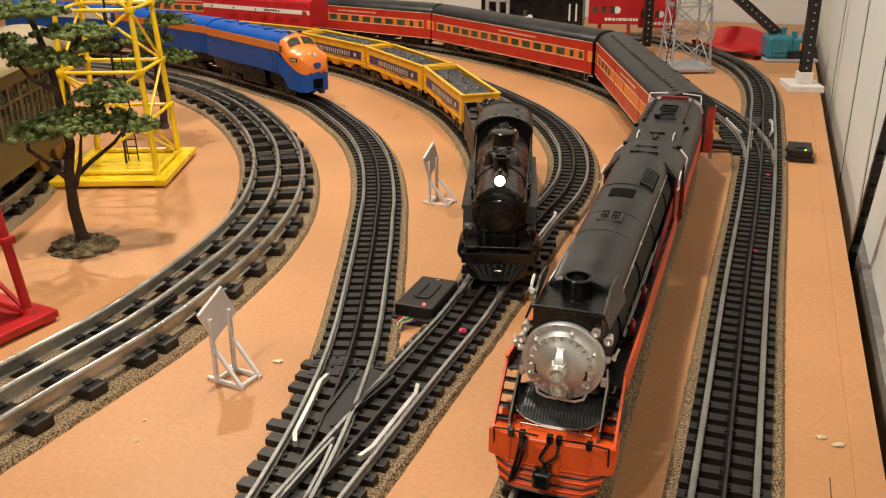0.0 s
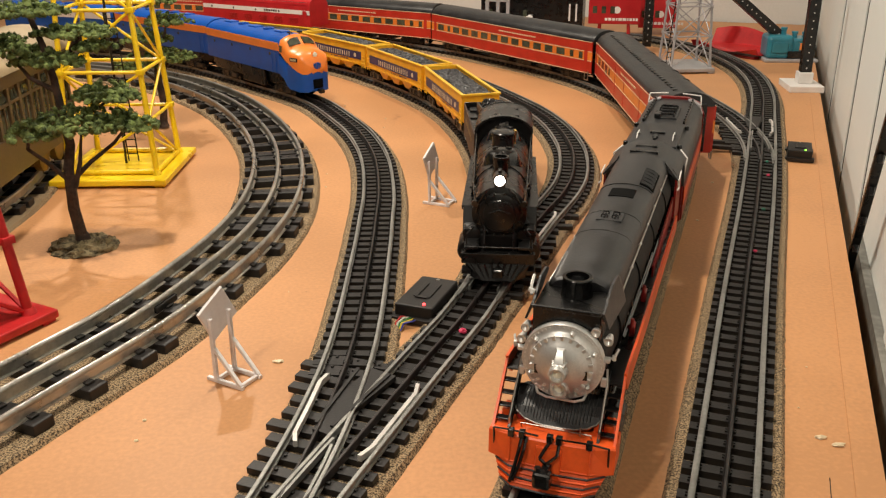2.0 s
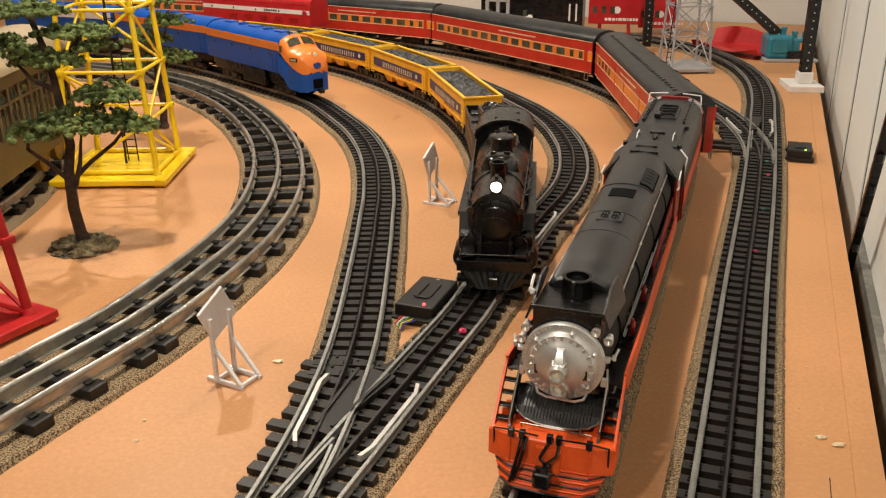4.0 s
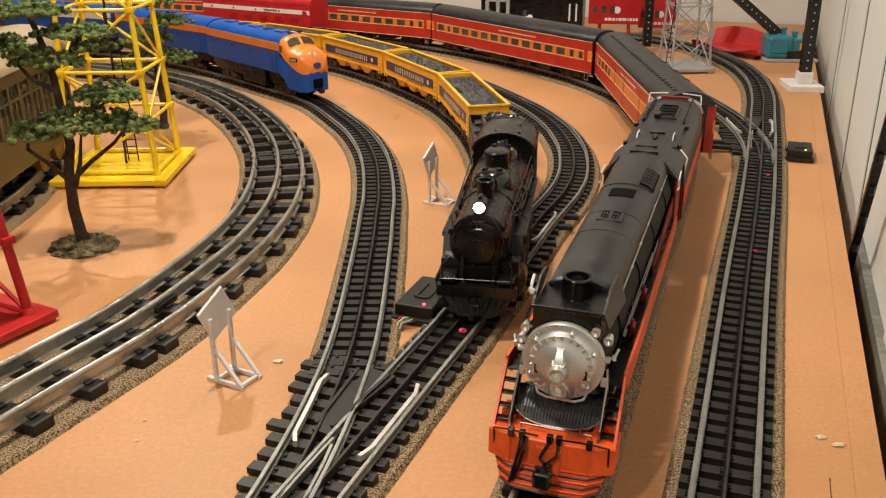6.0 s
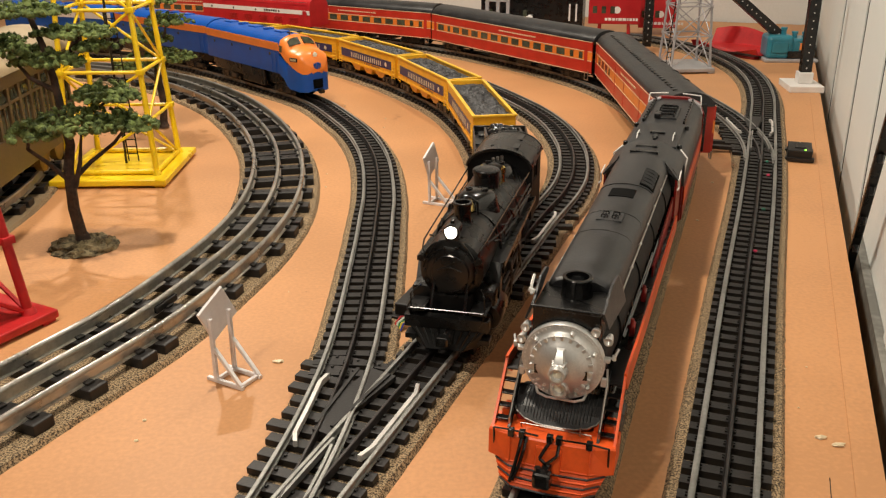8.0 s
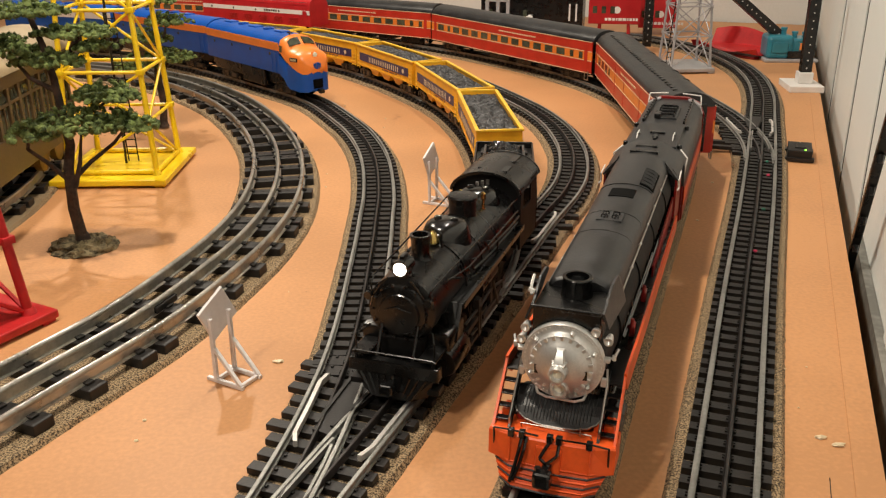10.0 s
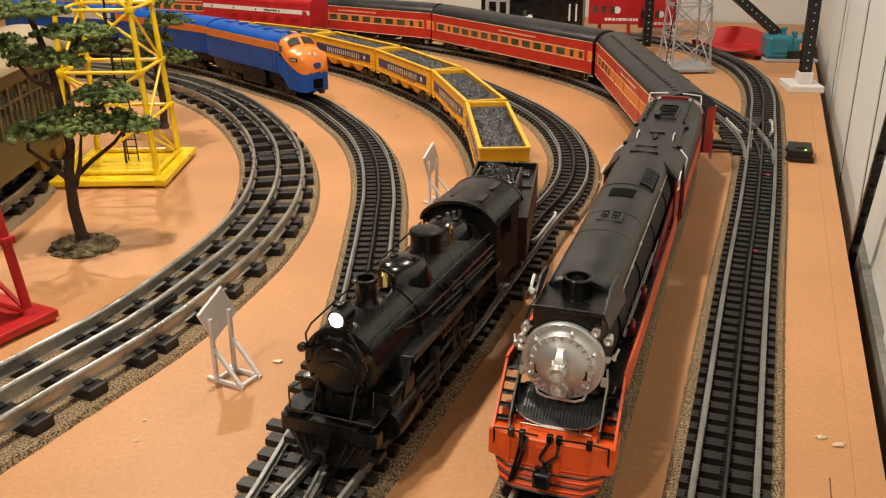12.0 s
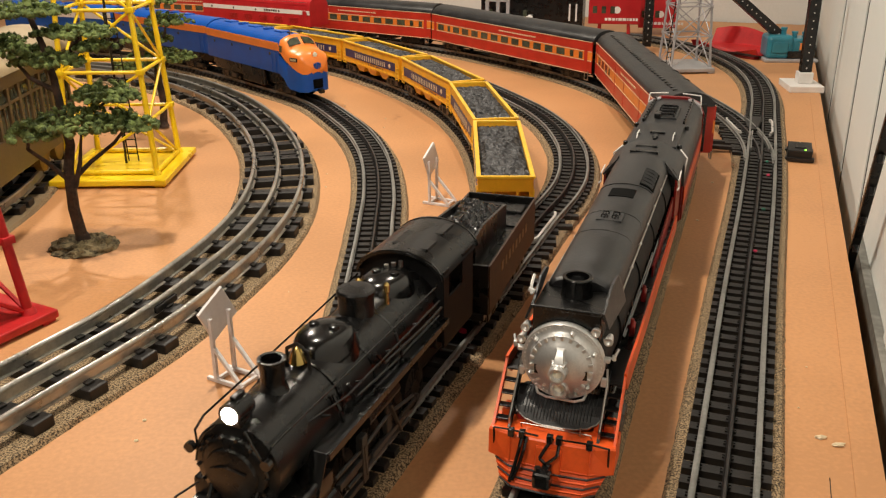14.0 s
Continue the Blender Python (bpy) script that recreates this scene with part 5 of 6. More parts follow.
for k in range(4):
    c = make_coach(k == 0, "red and orange passenger coach with dark roof" + (" and roof vents" if k == 0 else ""))
    c.matrix_basis = on_line(LINE_E, s, -60, -COACH_LEN + 60)
    s += COACH_LEN + 14


def make_diesel(name, label, L, body, nose_mat, band, band_z, cab=True, group=""):
    d = thing(name, label, "locomotive", group)
    w = 31

    def sect(x, k, drop, low=35):
        half = [(1.0, low), (1.0, 74 - drop * 0.6), (0.965, 81 - drop * 0.75), (0.87, 86.5 - drop * 0.9), (0.66, 91 - drop), (0.36, 94 - drop)]
        ring = [(-w * k * c, z) for c, z in half] + [(0, 95 - drop)] + [(w * k * c, z) for c, z in half[::-1]]
        return [(x, y, z) for y, z in ring]

    start = -62 if cab else -1
    bm = bmesh.new()
    loft(bm, [sect(start, 1, 0), sect(-L, 1, 0)])
    b = part("body", bm, body, d, smooth=True)
    for y in (-1, 1):
        bm = bmesh.new()
        box(bm, -L + 1, start, y * (w + 0.1) - 0.5, y * (w + 0.1) + 0.5, band_z[0], band_z[1])
        part("side_band", bm, band, d, "contrasting side stripe")
        for x in np.linspace(-90, -L + 30, 4):
            bm = bmesh.new()
            turned(bm, [(y * (w - 0.3), 2.6), (y * (w + 0.6), 2.6), (y * (w + 0.65), 0)], (x, 0, 64), "Y", 12)
            part("porthole", bm, WINDOW, d)
        bm = bmesh.new()
        for x in (start - 8, start - 20):
            wire(bm, [(x, y * (w + 1.3), 36), (x, y * (w + 1.3), 66)], 0.5)
        box(bm, start - 19, start - 9, y * (w + 0.4) - 0.3, y * (w + 0.4) + 0.3, 36, 68)
        part("door", bm, body, d)
        bm = bmesh.new()
        box(bm, -L * 0.62, -L * 0.38, y * 26 - 3, y * 26 + 3, 8, 34, 1)
        part("fuel_tank", bm, BLACK, d)
    if cab:
        bm = bmesh.new()
        loft(bm, [sect(-62, 1, 0, 70), sect(-58, 1, 0.3, 68), sect(-51, 1, 2, 63), sect(-43, 0.99, 10, 57), sect(-36, 0.975, 16, 54), sect(-24, 0.94, 18, 48), sect(-13, 0.86, 20, 43), sect(-6, 0.74, 25, 40), sect(-1.5, 0.55, 33, 40), sect(0.5, 0.34, 42, 43)])
        part("nose", bm, nose_mat, d, "rounded nose", smooth=True)
        bm = bmesh.new()
        loft(bm, [sect(-63, 0.995, 24, 34), sect(-51, 0.99, 31, 28), sect(-43, 0.98, 36, 18), sect(-36, 0.965, 39, 14), sect(-24, 0.93, 45, 13), sect(-13, 0.85, 50, 12), sect(-6, 0.73, 53, 12), sect(-1.5, 0.54, 53, 12), sect(0.5, 0.33, 52, 14)])
        part("nose_skirt", bm, body, d, "lower nose skirt", smooth=True)
        for y in (-1, 1):
            bm = bmesh.new()
            loft(bm, [[(-50.5, y * 3.2, 90.6), (-51.5, y * 15, 89.0), (-50, y * 21, 85.0), (-42, y * 22.5, 78.5), (-40.5, y * 3.2, 81.6)], [(-48.6, y * 3.2, 92.4), (-49.6, y * 15.6, 90.4), (-48.2, y * 22.4, 86.4), (-40.4, y * 24, 79.8), (-38.6, y * 3.2, 83.4)]])
            part("windscreen", bm, WINDOW, d, "dark windscreen pane")
            bm = bmesh.new()
            box(bm, -60, -52, y * 30.9 - 0.6, y * 30.9 + 0.6, 70, 80, 0.4)
            part("side_window", bm, WINDOW, d, "dark cab side window")
            bm = bmesh.new()
            box(bm, -8, 8, -0.8, 0.8, -3, 3, 0.2, Matrix.Translation((-22, y * 28.6, 61.5)) @ Matrix.Rotation(radians(-y * 14), 4, "Z"))
            board = part("number_board", bm, BLACK, d, "dark number board")
            bm = bmesh.new()
            for k in range(5):
                box(bm, -5.6 + 2.4 * k, -4.2 + 2.4 * k, y * 0.9 - 0.3, y * 0.9 + 0.3, -1.7, 1.7, 0, Matrix.Translation((-22, y * 28.6, 61.5)) @ Matrix.Rotation(radians(-y * 14), 4, "Z"))
            part("lettering", bm, CREAM, board, "pale lettering as plain bars")
            bm = bmesh.new()
            turned(bm, [(94, 1.2), (97, 1.0)], (-62, y * 9, 0), "Z", 8)
            wire(bm, [(-68, y * 9, 97), (-54, y * 9, 98)], 1.2)
            part("horn", bm, BLACK, d, "small roof horn")
        bm = bmesh.new()
        turned(bm, [(-18, 5.4), (-5, 5.2), (-4.6, 4.4)], (0, 0, 69), "X", 18)
        hl = part("headlight", bm, nose_mat, d)
        bm = bmesh.new()
        turned(bm, [(-5, 4.3), (-3.6, 3.4), (-3.2, 0)], (0, 0, 69), "X", 16)
        part("lens", bm, LAMP_DIM, hl, "pale headlight lens", smooth=True)
        bm = bmesh.new()
        for y, h in ((-5.5, 4), (-2.8, 6), (0, 7), (2.8, 6), (5.5, 4)):
            box(bm, -1.5, 1.6, y - 0.8, y + 0.8, 54 - h, 54 + h * 0.5)
        part("nose_emblem", bm, body, d, "nose marking as plain bars")
        # solid block whose near-black colour gives the shade round the coupler
        bm = bmesh.new()
        box(bm, -4, 1.6, -9, 9, 17, 32, 1.2)
        part("coupler_pocket", bm, OPENING_SHADE, d, "near-black block painted as the shaded opening round the coupler")
        coupler(d, -2, 1)
    for k, x in enumerate(np.linspace(-100, -L + 40, 5)):
        bm = bmesh.new()
        if k % 2:
            rod(bm, (x, 0, 93), (x, 0, 97), 9, seg=18)
            rod(bm, (x, 0, 97), (x, 0, 97.5), 6, seg=6)
        else:
            box(bm, x - 12, x + 12, -8, 8, 93, 96.5, 0.8)
        part("roof_fan", bm, body, d)
    bm = bmesh.new()
    box(bm, -L + 6, -40, -22, 22, 14, 36, 1)
    part("underframe", bm, BLACK, d)
    bm = bmesh.new()
    box(bm, -L - 14, -L, -15, 15, 18, 86, 1)
    part("gangway", bm, BLACK, d, "black end diaphragm")
    bogie(d, -68 if cab else -58, 46)
    bogie(d, -L + 62, 46)
    return d


b0 = s_at(LINE_B, 1388)
d1 = make_diesel("diesel_locomotive", "blue diesel locomotive with orange nose and stripe", 312, BLUE, ORANGE, ORANGE, (71, 83.5), True, "blue diesel set")
d1.matrix_basis = on_line(LINE_B, b0, -68, -250)
d2 = make_diesel("diesel_booster", "blue cabless diesel booster with an orange stripe", 312, BLUE, ORANGE, ORANGE, (71, 83.5), False, "blue diesel set")
d2.matrix_basis = on_line(LINE_B, b0 + 326, -58, -250)
d3 = make_diesel("diesel_booster", "blue cabless diesel booster with a white stripe", 300, BLUE, WHITE, WHITE, (71, 83.5), False, "blue diesel set")
d3.matrix_basis = on_line(LINE_B, b0 + 652, -58, -238)
r0 = s_at(LINE_D, 1985)
d4 = make_diesel("red_diesel_locomotive", "crimson diesel locomotive with a white side stripe", 330, DIESEL_RED, DIESEL_RED, WHITE, (60, 69), False, "")
for y in (-1, 1):
    bars(d4, "lettering", -96, 62.5, [4, 5, 4, 5, 5, 4], 4.2, y * 31.9, BLACK, 2.2)
    for k in range(5):
        bm = bmesh.new()
        box(bm, -60 - 46 * k, -34 - 46 * k, y * 31.2 - 0.5, y * 31.2 + 0.5, 41, 53, 0.4)
        grille = part("grille", bm, DIESEL_RED, d4, "raised crimson side grille")
        for j in range(4):
            bm = bmesh.new()
            box(bm, -59 - 46 * k, -35 - 46 * k, y * 31.8 - 0.2, y * 31.8 + 0.2, 42.4 + 2.7 * j, 43.4 + 2.7 * j)
            part("slat", bm, DAY_RED, grille)
    bm = bmesh.new()
    wire(bm, [(-6, y * 32.4, 86), (-320, y * 32.4, 86)], 0.5)
    part("handrail", bm, STEEL, d4, "thin roof handrail")
d4.matrix_basis = on_line(LINE_D, r0, -68, -268)


# ---- the moving coal train ----
engine, drivers, pony, side_rods = make_steam_engine()
tender, tender_wheels = make_tender()
hoppers = []
for k in range(7):
    hoppers.append(make_hopper(k * 1.37))


# ---- scenery and accessories ----
def lattice_tower(name, label, material, half_base, half_top, height, rings, leg_r, plate, group="", crossed=False):
    t = thing(name, label, "lattice tower", group)
    bm = bmesh.new()
    box(bm, -plate[0], plate[0], -plate[1], plate[1], 3, 10, 1.2)
    for x in (-1, 1):
        for y in (-1, 1):
            box(bm, x * plate[0] * 0.86 - 6, x * plate[0] * 0.86 + 6, y * plate[1] * 0.86 - 6, y * plate[1] * 0.86 + 6, 0, 4, 0.6)
    part("base_plate", bm, material, t)

    def corner(k, z):
        f = (z - 10) / (height - 10)
        hx = half_base[0] + (half_top[0] - half_base[0]) * f
        hy = half_base[1] + (half_top[1] - half_base[1]) * f
        return Vector(((-hx, hx, hx, -hx)[k % 4], (-hy, -hy, hy, hy)[k % 4], z))

    for k in range(4):
        bm = bmesh.new()
        rod(bm, corner(k, 10), corner(k, height), leg_r * 1.25, leg_r, seg=10)
        rod(bm, corner(k, 10), corner(k, 15), leg_r * 2.0, leg_r * 1.5, seg=10)
        for z in rings:
            v = corner(k, z)
            box(bm, v.x - leg_r * 1.6, v.x + leg_r * 1.6, v.y - leg_r * 1.6, v.y + leg_r * 1.6, z - 3, z + 3, 0.6)
        part("leg", bm, material, t, smooth=True)
    for z in rings:
        for k in range(4):
            bm = bmesh.new()
            rod(bm, corner(k, z), corner(k + 1, z), leg_r * 0.75, seg=8)
            part("cross_bar", bm, material, t)
    zs = [10] + list(rings)
    for z0, z1 in zip(zs[:-1], zs[1:]):
        for k in range(4):
            pair = [(corner(k, z0), corner(k + 1, z1)), (corner(k + 1, z0), corner(k, z1))]
            for a, b in pair if crossed else pair[(k + zs.index(z0)) % 2:][:1]:
                bm = bmesh.new()
                rod(bm, a, b, leg_r * 0.6, seg=6)
                part("brace", bm, material, t)
    return t


def ladder(parent, x, y, z0, z1, w, material, lean=0.0):
    bm = bmesh.new()
    for s in (-1, 1):
        rod(bm, (x + s * w, y, z0), (x + s * w + lean, y, z1), 0.9, seg=6)
    n = int((z1 - z0) / 9)
    for k in range(1, n):
        f = k / n
        rod(bm, (x - w + lean * f, y, z0 + (z1 - z0) * f), (x + w + lean * f, y, z0 + (z1 - z0) * f), 0.7, seg=5)
    return part("ladder", bm, material, parent, "thin dark ladder")


ty = lattice_tower("signal_tower", "bright yellow metal lattice tower on a square yellow base", TOWER_YELLOW, (51, 49), (36, 35), 300, (72, 128, 196, 262), 2.8, (67, 73), "lattice towers")
for x0, y0, x1, y1 in ((-51, -49, 51, -49), (51, -49, 51, 49), (51, 49, -51, 49), (-51, 49, -51, -49)):
    bm = bmesh.new()
    rod(bm, (x0, y0, 13), (x1, y1, 13), 3.0, seg=8)
    part("base_rail", bm, TOWER_YELLOW, ty)
ladder(ty, 6, 10, 10, 190, 6, BLACK, -6)
bm = bmesh.new()
rod(bm, (0, 0, 10), (0, 0, 260), 1.5, seg=8)
part("mast", bm, BLACK, ty, "thin black inner mast")
ty.matrix_basis = mm(-386, 1044, 0, 0, 0, 1)
tr = lattice_tower("signal_tower", "red metal lattice tower on a square red base", TOWER_RED, (44, 42), (26, 24), 260, (72, 140, 200), 3.2, (58, 58), "lattice towers")
tr.matrix_basis = mm(-382, 607, 0, 0, 0, -28)
tg = lattice_tower("floodlight_tower", "silver-grey plastic lattice tower with a dark ladder", TOWER_GREY, (37, 38), (28, 28), 190, (66, 120, 170), 1.9, (42, 52), "lattice towers", True)
ladder(tg, -38, -18, 8, 180, 4, BLACK, 14)
tg.matrix_basis = mm(464, 1704, 0, 0, 0, 4)


def make_sign(m):
    s = thing("sign_stand", "white plastic stand with a tilted square sign plate", "sign", "white signs beside the tracks")
    for y in (-9, 9):
        bm = bmesh.new()
        box(bm, -16, 16, y - 1.4, y + 1.4, 0, 2.8, 0.4)
        part("foot", bm, SIGN, s)
        bm = bmesh.new()
        box(bm, -9.4, -6.6, y - 1.4, y + 1.4, 2.6, 48, 0.4)
        part("post", bm, SIGN, s)
        bm = bmesh.new()
        a, b = Vector((-7, y, 26)), Vector((14, y, 2.5))
        d = b - a
        box(bm, -1.3, 1.3, -1.3, 1.3, -d.length / 2, d.length / 2, 0.3, Matrix.Translation((a + b) / 2) @ d.to_track_quat("Z", "Y").to_matrix().to_4x4())
        part("brace", bm, SIGN, s)
    for x in (-8, 13):
        bm = bmesh.new()
        box(bm, x - 1.3, x + 1.3, -9, 9, 0.3, 2.9, 0.3)
        part("cross_bar", bm, SIGN, s)
    bm = bmesh.new()
    box(bm, -1.2, 1.2, -13.4, 13.4, -13.4, 13.4, 0.5, Matrix.Translation((-10.6, 0.5, 47.5)) @ Matrix.Rotation(radians(27), 4, "X"))
    part("sign_plate", bm, SIGN, s, "blank square white plate")
    s.matrix_basis = m
    return s


make_sign(mm(-145, 537, 0, 0, 0, -30))
make_sign(mm(-3, 914, 0, 0, 0, -26))


def switch_machine(m, led, label, wires):
    s = thing("switch_machine", label, "switch motor", "switch machines")
    bm = bmesh.new()
    box(bm, -16, 16, -29, 29, 1, 15.5, 1.2)
    box(bm, -19, 19, -33, -20, 1, 6, 0.5)
    box(bm, -19, 19, 20, 34, 1, 6, 0.5)
    part("housing", bm, TIE, s, "black plastic housing")
    bm = bmesh.new()
    box(bm, -7, -3.5, -12, 14, 15.5, 16.6, 0.3)
    box(bm, 3.5, 7, -12, 14, 15.5, 16.6, 0.3)
    box(bm, -5, 5, -14, -10, 15.5, 16.8, 0.3)
    part("slot_rim", bm, TIE, s)
    bm = bmesh.new()
    rod(bm, (7, -24, 15.4), (7, -24, 16.4), 1.3, seg=10)
    part("indicator_lamp", bm, led, s, "small lit indicator")
    bm = bmesh.new()
    rod(bm, (0, 24, 15.4), (0, 24, 16), 1.6, seg=8)
    rod(bm, (2, 30, 7), (14, 34, 9), 0.9, seg=6)
    part("throw_link", bm, STEEL, s, "thin metal throw link")
    if wires:
        for k, c in enumerate(((0.5, 0.02, 0.02), (0.7, 0.68, 0.6), (0.03, 0.20, 0.05), (0.65, 0.5, 0.04), (0.03, 0.04, 0.3))):
            bm = bmesh.new()
            pts = [Vector((-6 + 2.4 * k, -29, 5)), Vector((-8 + 2.6 * k, -35, 8 - k * 0.6)), Vector((-10 + 1.6 * k, -40, 5)), Vector((-9 + 1.2 * k, -45, 0.8))]
            wire(bm, pts, 0.7, 6)
            part("wire", bm, mat("wire_insulation", c, 0.4, vary=0.05, bump=0), s, "thin coloured wire")
    s.matrix_basis = m
    return s


switch_machine(mm(-13, 647, 0, 0, 0, -21), RED_LED, "black plastic switch machine with a red indicator and wires", True)
switch_machine(mm(452, 1084, 0, 0, 0, -20) @ Matrix.Diagonal((0.9, 0.8, 0.95, 1)), GREEN_LED, "black plastic switch machine with a green indicator", False)


def pad(bm, c, rx, ry, rz, n, seed):
    """A flat cushion of leaf clumps."""
    rng = random.Random(seed)
    for _ in range(int(n * 2.2)):
        a, q = rng.uniform(0, 2 * math.pi), math.sqrt(rng.random())
        lobe = 1 + 0.16 * math.sin(3 * a + seed) + 0.10 * math.sin(7 * a + 2 * seed)
        x, y = rx * q * lobe * math.cos(a), ry * q * lobe * math.sin(a)
        z = rz * (1 - q * q) * rng.uniform(-0.25, 1.0)
        r = rng.uniform(2.0, 4.0)
        at = Vector((c[0] + x, c[1] + y, c[2] + z))
        blob(bm, at, r, (1, 1, 0.8), 0.9, 1, rng.uniform(0, 50))
        for _ in range(16):
            n0 = Vector((rng.gauss(0, 1), rng.gauss(0, 1), rng.gauss(0.3, 1))).normalized()
            p = at + n0 * r * rng.uniform(0.8, 1.25)
            u = Vector((rng.uniform(-1, 1), rng.uniform(-1, 1), rng.uniform(-1, 1))).normalized() * 1.25
            w = Vector((rng.uniform(-1, 1), rng.uniform(-1, 1), rng.uniform(-1, 1))).normalized() * 1.25
            bm.faces.new([bm.verts.new(p), bm.verts.new(p + u), bm.verts.new(p + u * 0.4 + w)])


def limb(bm, pts, r0, r1):
    n = len(pts) - 1
    for i in range(n):
        rod(bm, pts[i], pts[i + 1], r0 + (r1 - r0) * i / n, r0 + (r1 - r0) * (i + 1) / n, seg=9)
        blob(bm, pts[i + 1], (r0 + (r1 - r0) * (i + 1) / n) * 1.05, (1, 1, 1), 0.1, 1)


def make_tree(m, pads, trunk, limbs, label, mound):
    t = thing("model_tree", label, "tree", "model trees")
    bm = bmesh.new()
    limb(bm, trunk, 5.8, 2.4)
    rod(bm, trunk[0], Vector(trunk[0]) + Vector((0, 0, 10)), 8.5, 5.6, seg=10)
    for pts in limbs:
        limb(bm, pts, 2.6, 1.1)
    part("trunk", bm, TRUNK, t, "dark twisted trunk and limbs", smooth=True)
    for k, (c, rx, ry, rz, n) in enumerate(pads):
        bm = bmesh.new()
        pad(bm, c, rx, ry, rz, n, 31 + k)
        part("foliage_pad", bm, LEAF, t, "flat dark green flocked foliage")
    if mound:
        bm = bmesh.new()
        v = bmesh.ops.create_icosphere(bm, subdivisions=4, radius=1.0)["verts"]
        for q in v:
            k = 1 + 0.16 * noise.noise(q.co * 3) + 0.08 * noise.noise(q.co * 9)
            q.co = Vector((q.co.x * 32 * k, q.co.y * 30 * k, max(0.0, q.co.z) * 8 * (k + 0.7 * noise.noise(q.co * 7))))
        part("mound", bm, MOSS, t, "earthy green-brown scenic mound", smooth=True)
    t.matrix_basis = m
    return t


make_tree(mm(-344, 790, 0), [((18, 0, 120), 46, 34, 20, 120), ((-24, -6, 112), 28, 26, 16, 60), ((54, 8, 116), 28, 24, 16, 64), ((40, 6, 144), 30, 24, 15, 76), ((-2, 0, 176), 30, 24, 11, 80), ((24, 4, 200), 32, 24, 10, 80), ((-36, -5, 186), 24, 22, 17, 64), ((-16, 0, 219), 32, 26, 11, 76), ((36, 4, 188), 18, 18, 8, 30)],
          [(0, 0, 4), (-4, 0, 40), (-3, 0, 76), (2, 2, 100), (0, 0, 130), (-3, 2, 160), (-8, 2, 190), (-16, 0, 222)],
          [[(-3, 0, 66), (-18, -4, 84), (-34, -6, 98), (-30, -8, 114)], [(-1, 0, 66), (16, 4, 82), (40, 8, 100), (54, 8, 116)], [(1, 2, 118), (24, 6, 130), (38, 6, 138)], [(-3, 2, 150), (-22, -2, 162), (-36, -5, 184)], [(-6, 2, 172), (14, 4, 184), (24, 4, 196)], [(1, 0, 60), (9, 0, 84), (14, 0, 110)]],
          "dark green bonsai-shaped model tree on an earthy mound", True)
make_tree(mm(-405, 1262, 0), [((18, 0, 100), 36, 30, 18, 80), ((22, 0, 150), 32, 28, 18, 70), ((-10, 4, 126), 36, 30, 18, 70), ((-30, 0, 90), 32, 28, 18, 60), ((6, 0, 178), 32, 28, 18, 60)],
          [(0, 0, 2), (4, 0, 40), (0, 0, 80), (6, 0, 120), (4, 0, 178)], [[(2, 0, 70), (16, 0, 92), (24, 0, 106)], [(3, 0, 110), (18, 0, 136), (20, 0, 148)], [(1, 0, 66), (-20, 0, 84), (-30, 0, 94)]],
          "small dark green model tree behind the yellow tower", False)


def make_trolley():
    t = thing("trolley_car", "tan wide-gauge trolley car with dark arched windows", "trolley")
    L, w = 360, 48
    bm = bmesh.new()
    box(bm, -L, 0, -w + 2, w - 2, 24, 120, 3)
    part("body", bm, TAN, t, "tan painted trolley body")
    for y in (-1, 1):
        for z0, z1 in ((24, 64), (112, 126)):
            bm = bmesh.new()
            box(bm, -L, 0, y * w - 2, y * w + 2, z0, z1, 0.8)
            part("side_panel", bm, TAN, t)
        for k in range(13):
            x = -8 - k * 28.6
            bm = bmesh.new()
            box(bm, x - 3, x + 3, y * w - 2, y * w + 2, 64, 112, 0.6)
            part("window_post", bm, TAN, t)
            if k < 12:
                bm = bmesh.new()
                slab(bm, [(x - 5, 66), (x - 5, 94), (x - 23.6, 94), (x - 23.6, 66)], y * (w - 0.4) - 0.5, y * (w - 0.4) + 0.5)
                pane = part("window", bm, WINDOW, t, "dark window pane")
                bm = bmesh.new()
                box(bm, x - 26, x - 3, y * (w + 0.6) - 1, y * (w + 0.6) + 1, 95, 98, 0.3)
                box(bm, x - 15.2, x - 13.4, y * (w + 0.6) - 1, y * (w + 0.6) + 1, 66, 95, 0.3)
                part("frame", bm, TAN, pane)
                bm = bmesh.new()
                slab(bm, [(x - 6, 99), (x - 6, 104), (x - 10, 109), (x - 18.6, 109), (x - 22.6, 104), (x - 22.6, 99)], y * (w + 0.6) - 0.5, y * (w + 0.6) + 0.5)
                part("upper_window", bm, WINDOW, t, "small dark arched upper pane")
    bm = bmesh.new()
    arch = [((w + 5) * math.sin(a), 126 + 26 * math.cos(a)) for a in np.linspace(-math.pi / 2, math.pi / 2, 17)]
    loft(bm, [[(x, y, z) for y, z in arch] for x in (8, -L - 8)])
    part("roof", bm, TAN_ROOF, t, "pale tan curved roof", smooth=True)
    for x in (-70, -L + 70):
        bm = bmesh.new()
        box(bm, x - 40, x + 40, -34, 34, 8, 24, 3)
        for dx in (-24, 24):
            for y in (-36, 36):
                turned(bm, [(-4, 0), (-4, 15), (4, 15), (4, 0)], (x + dx, y, 15), "Y", 18)
        part("truck", bm, TOWER_YELLOW_DULL, t, "dull yellow bogie")
    t.matrix_basis = on_line(LINE_H, s_at(LINE_H, 715), -70, -290, 20)


TOWER_YELLOW_DULL = mat("dull_yellow_metal", (0.22, 0.13, 0.03), 0.45, 0.3, vary=0.3)
make_trolley()


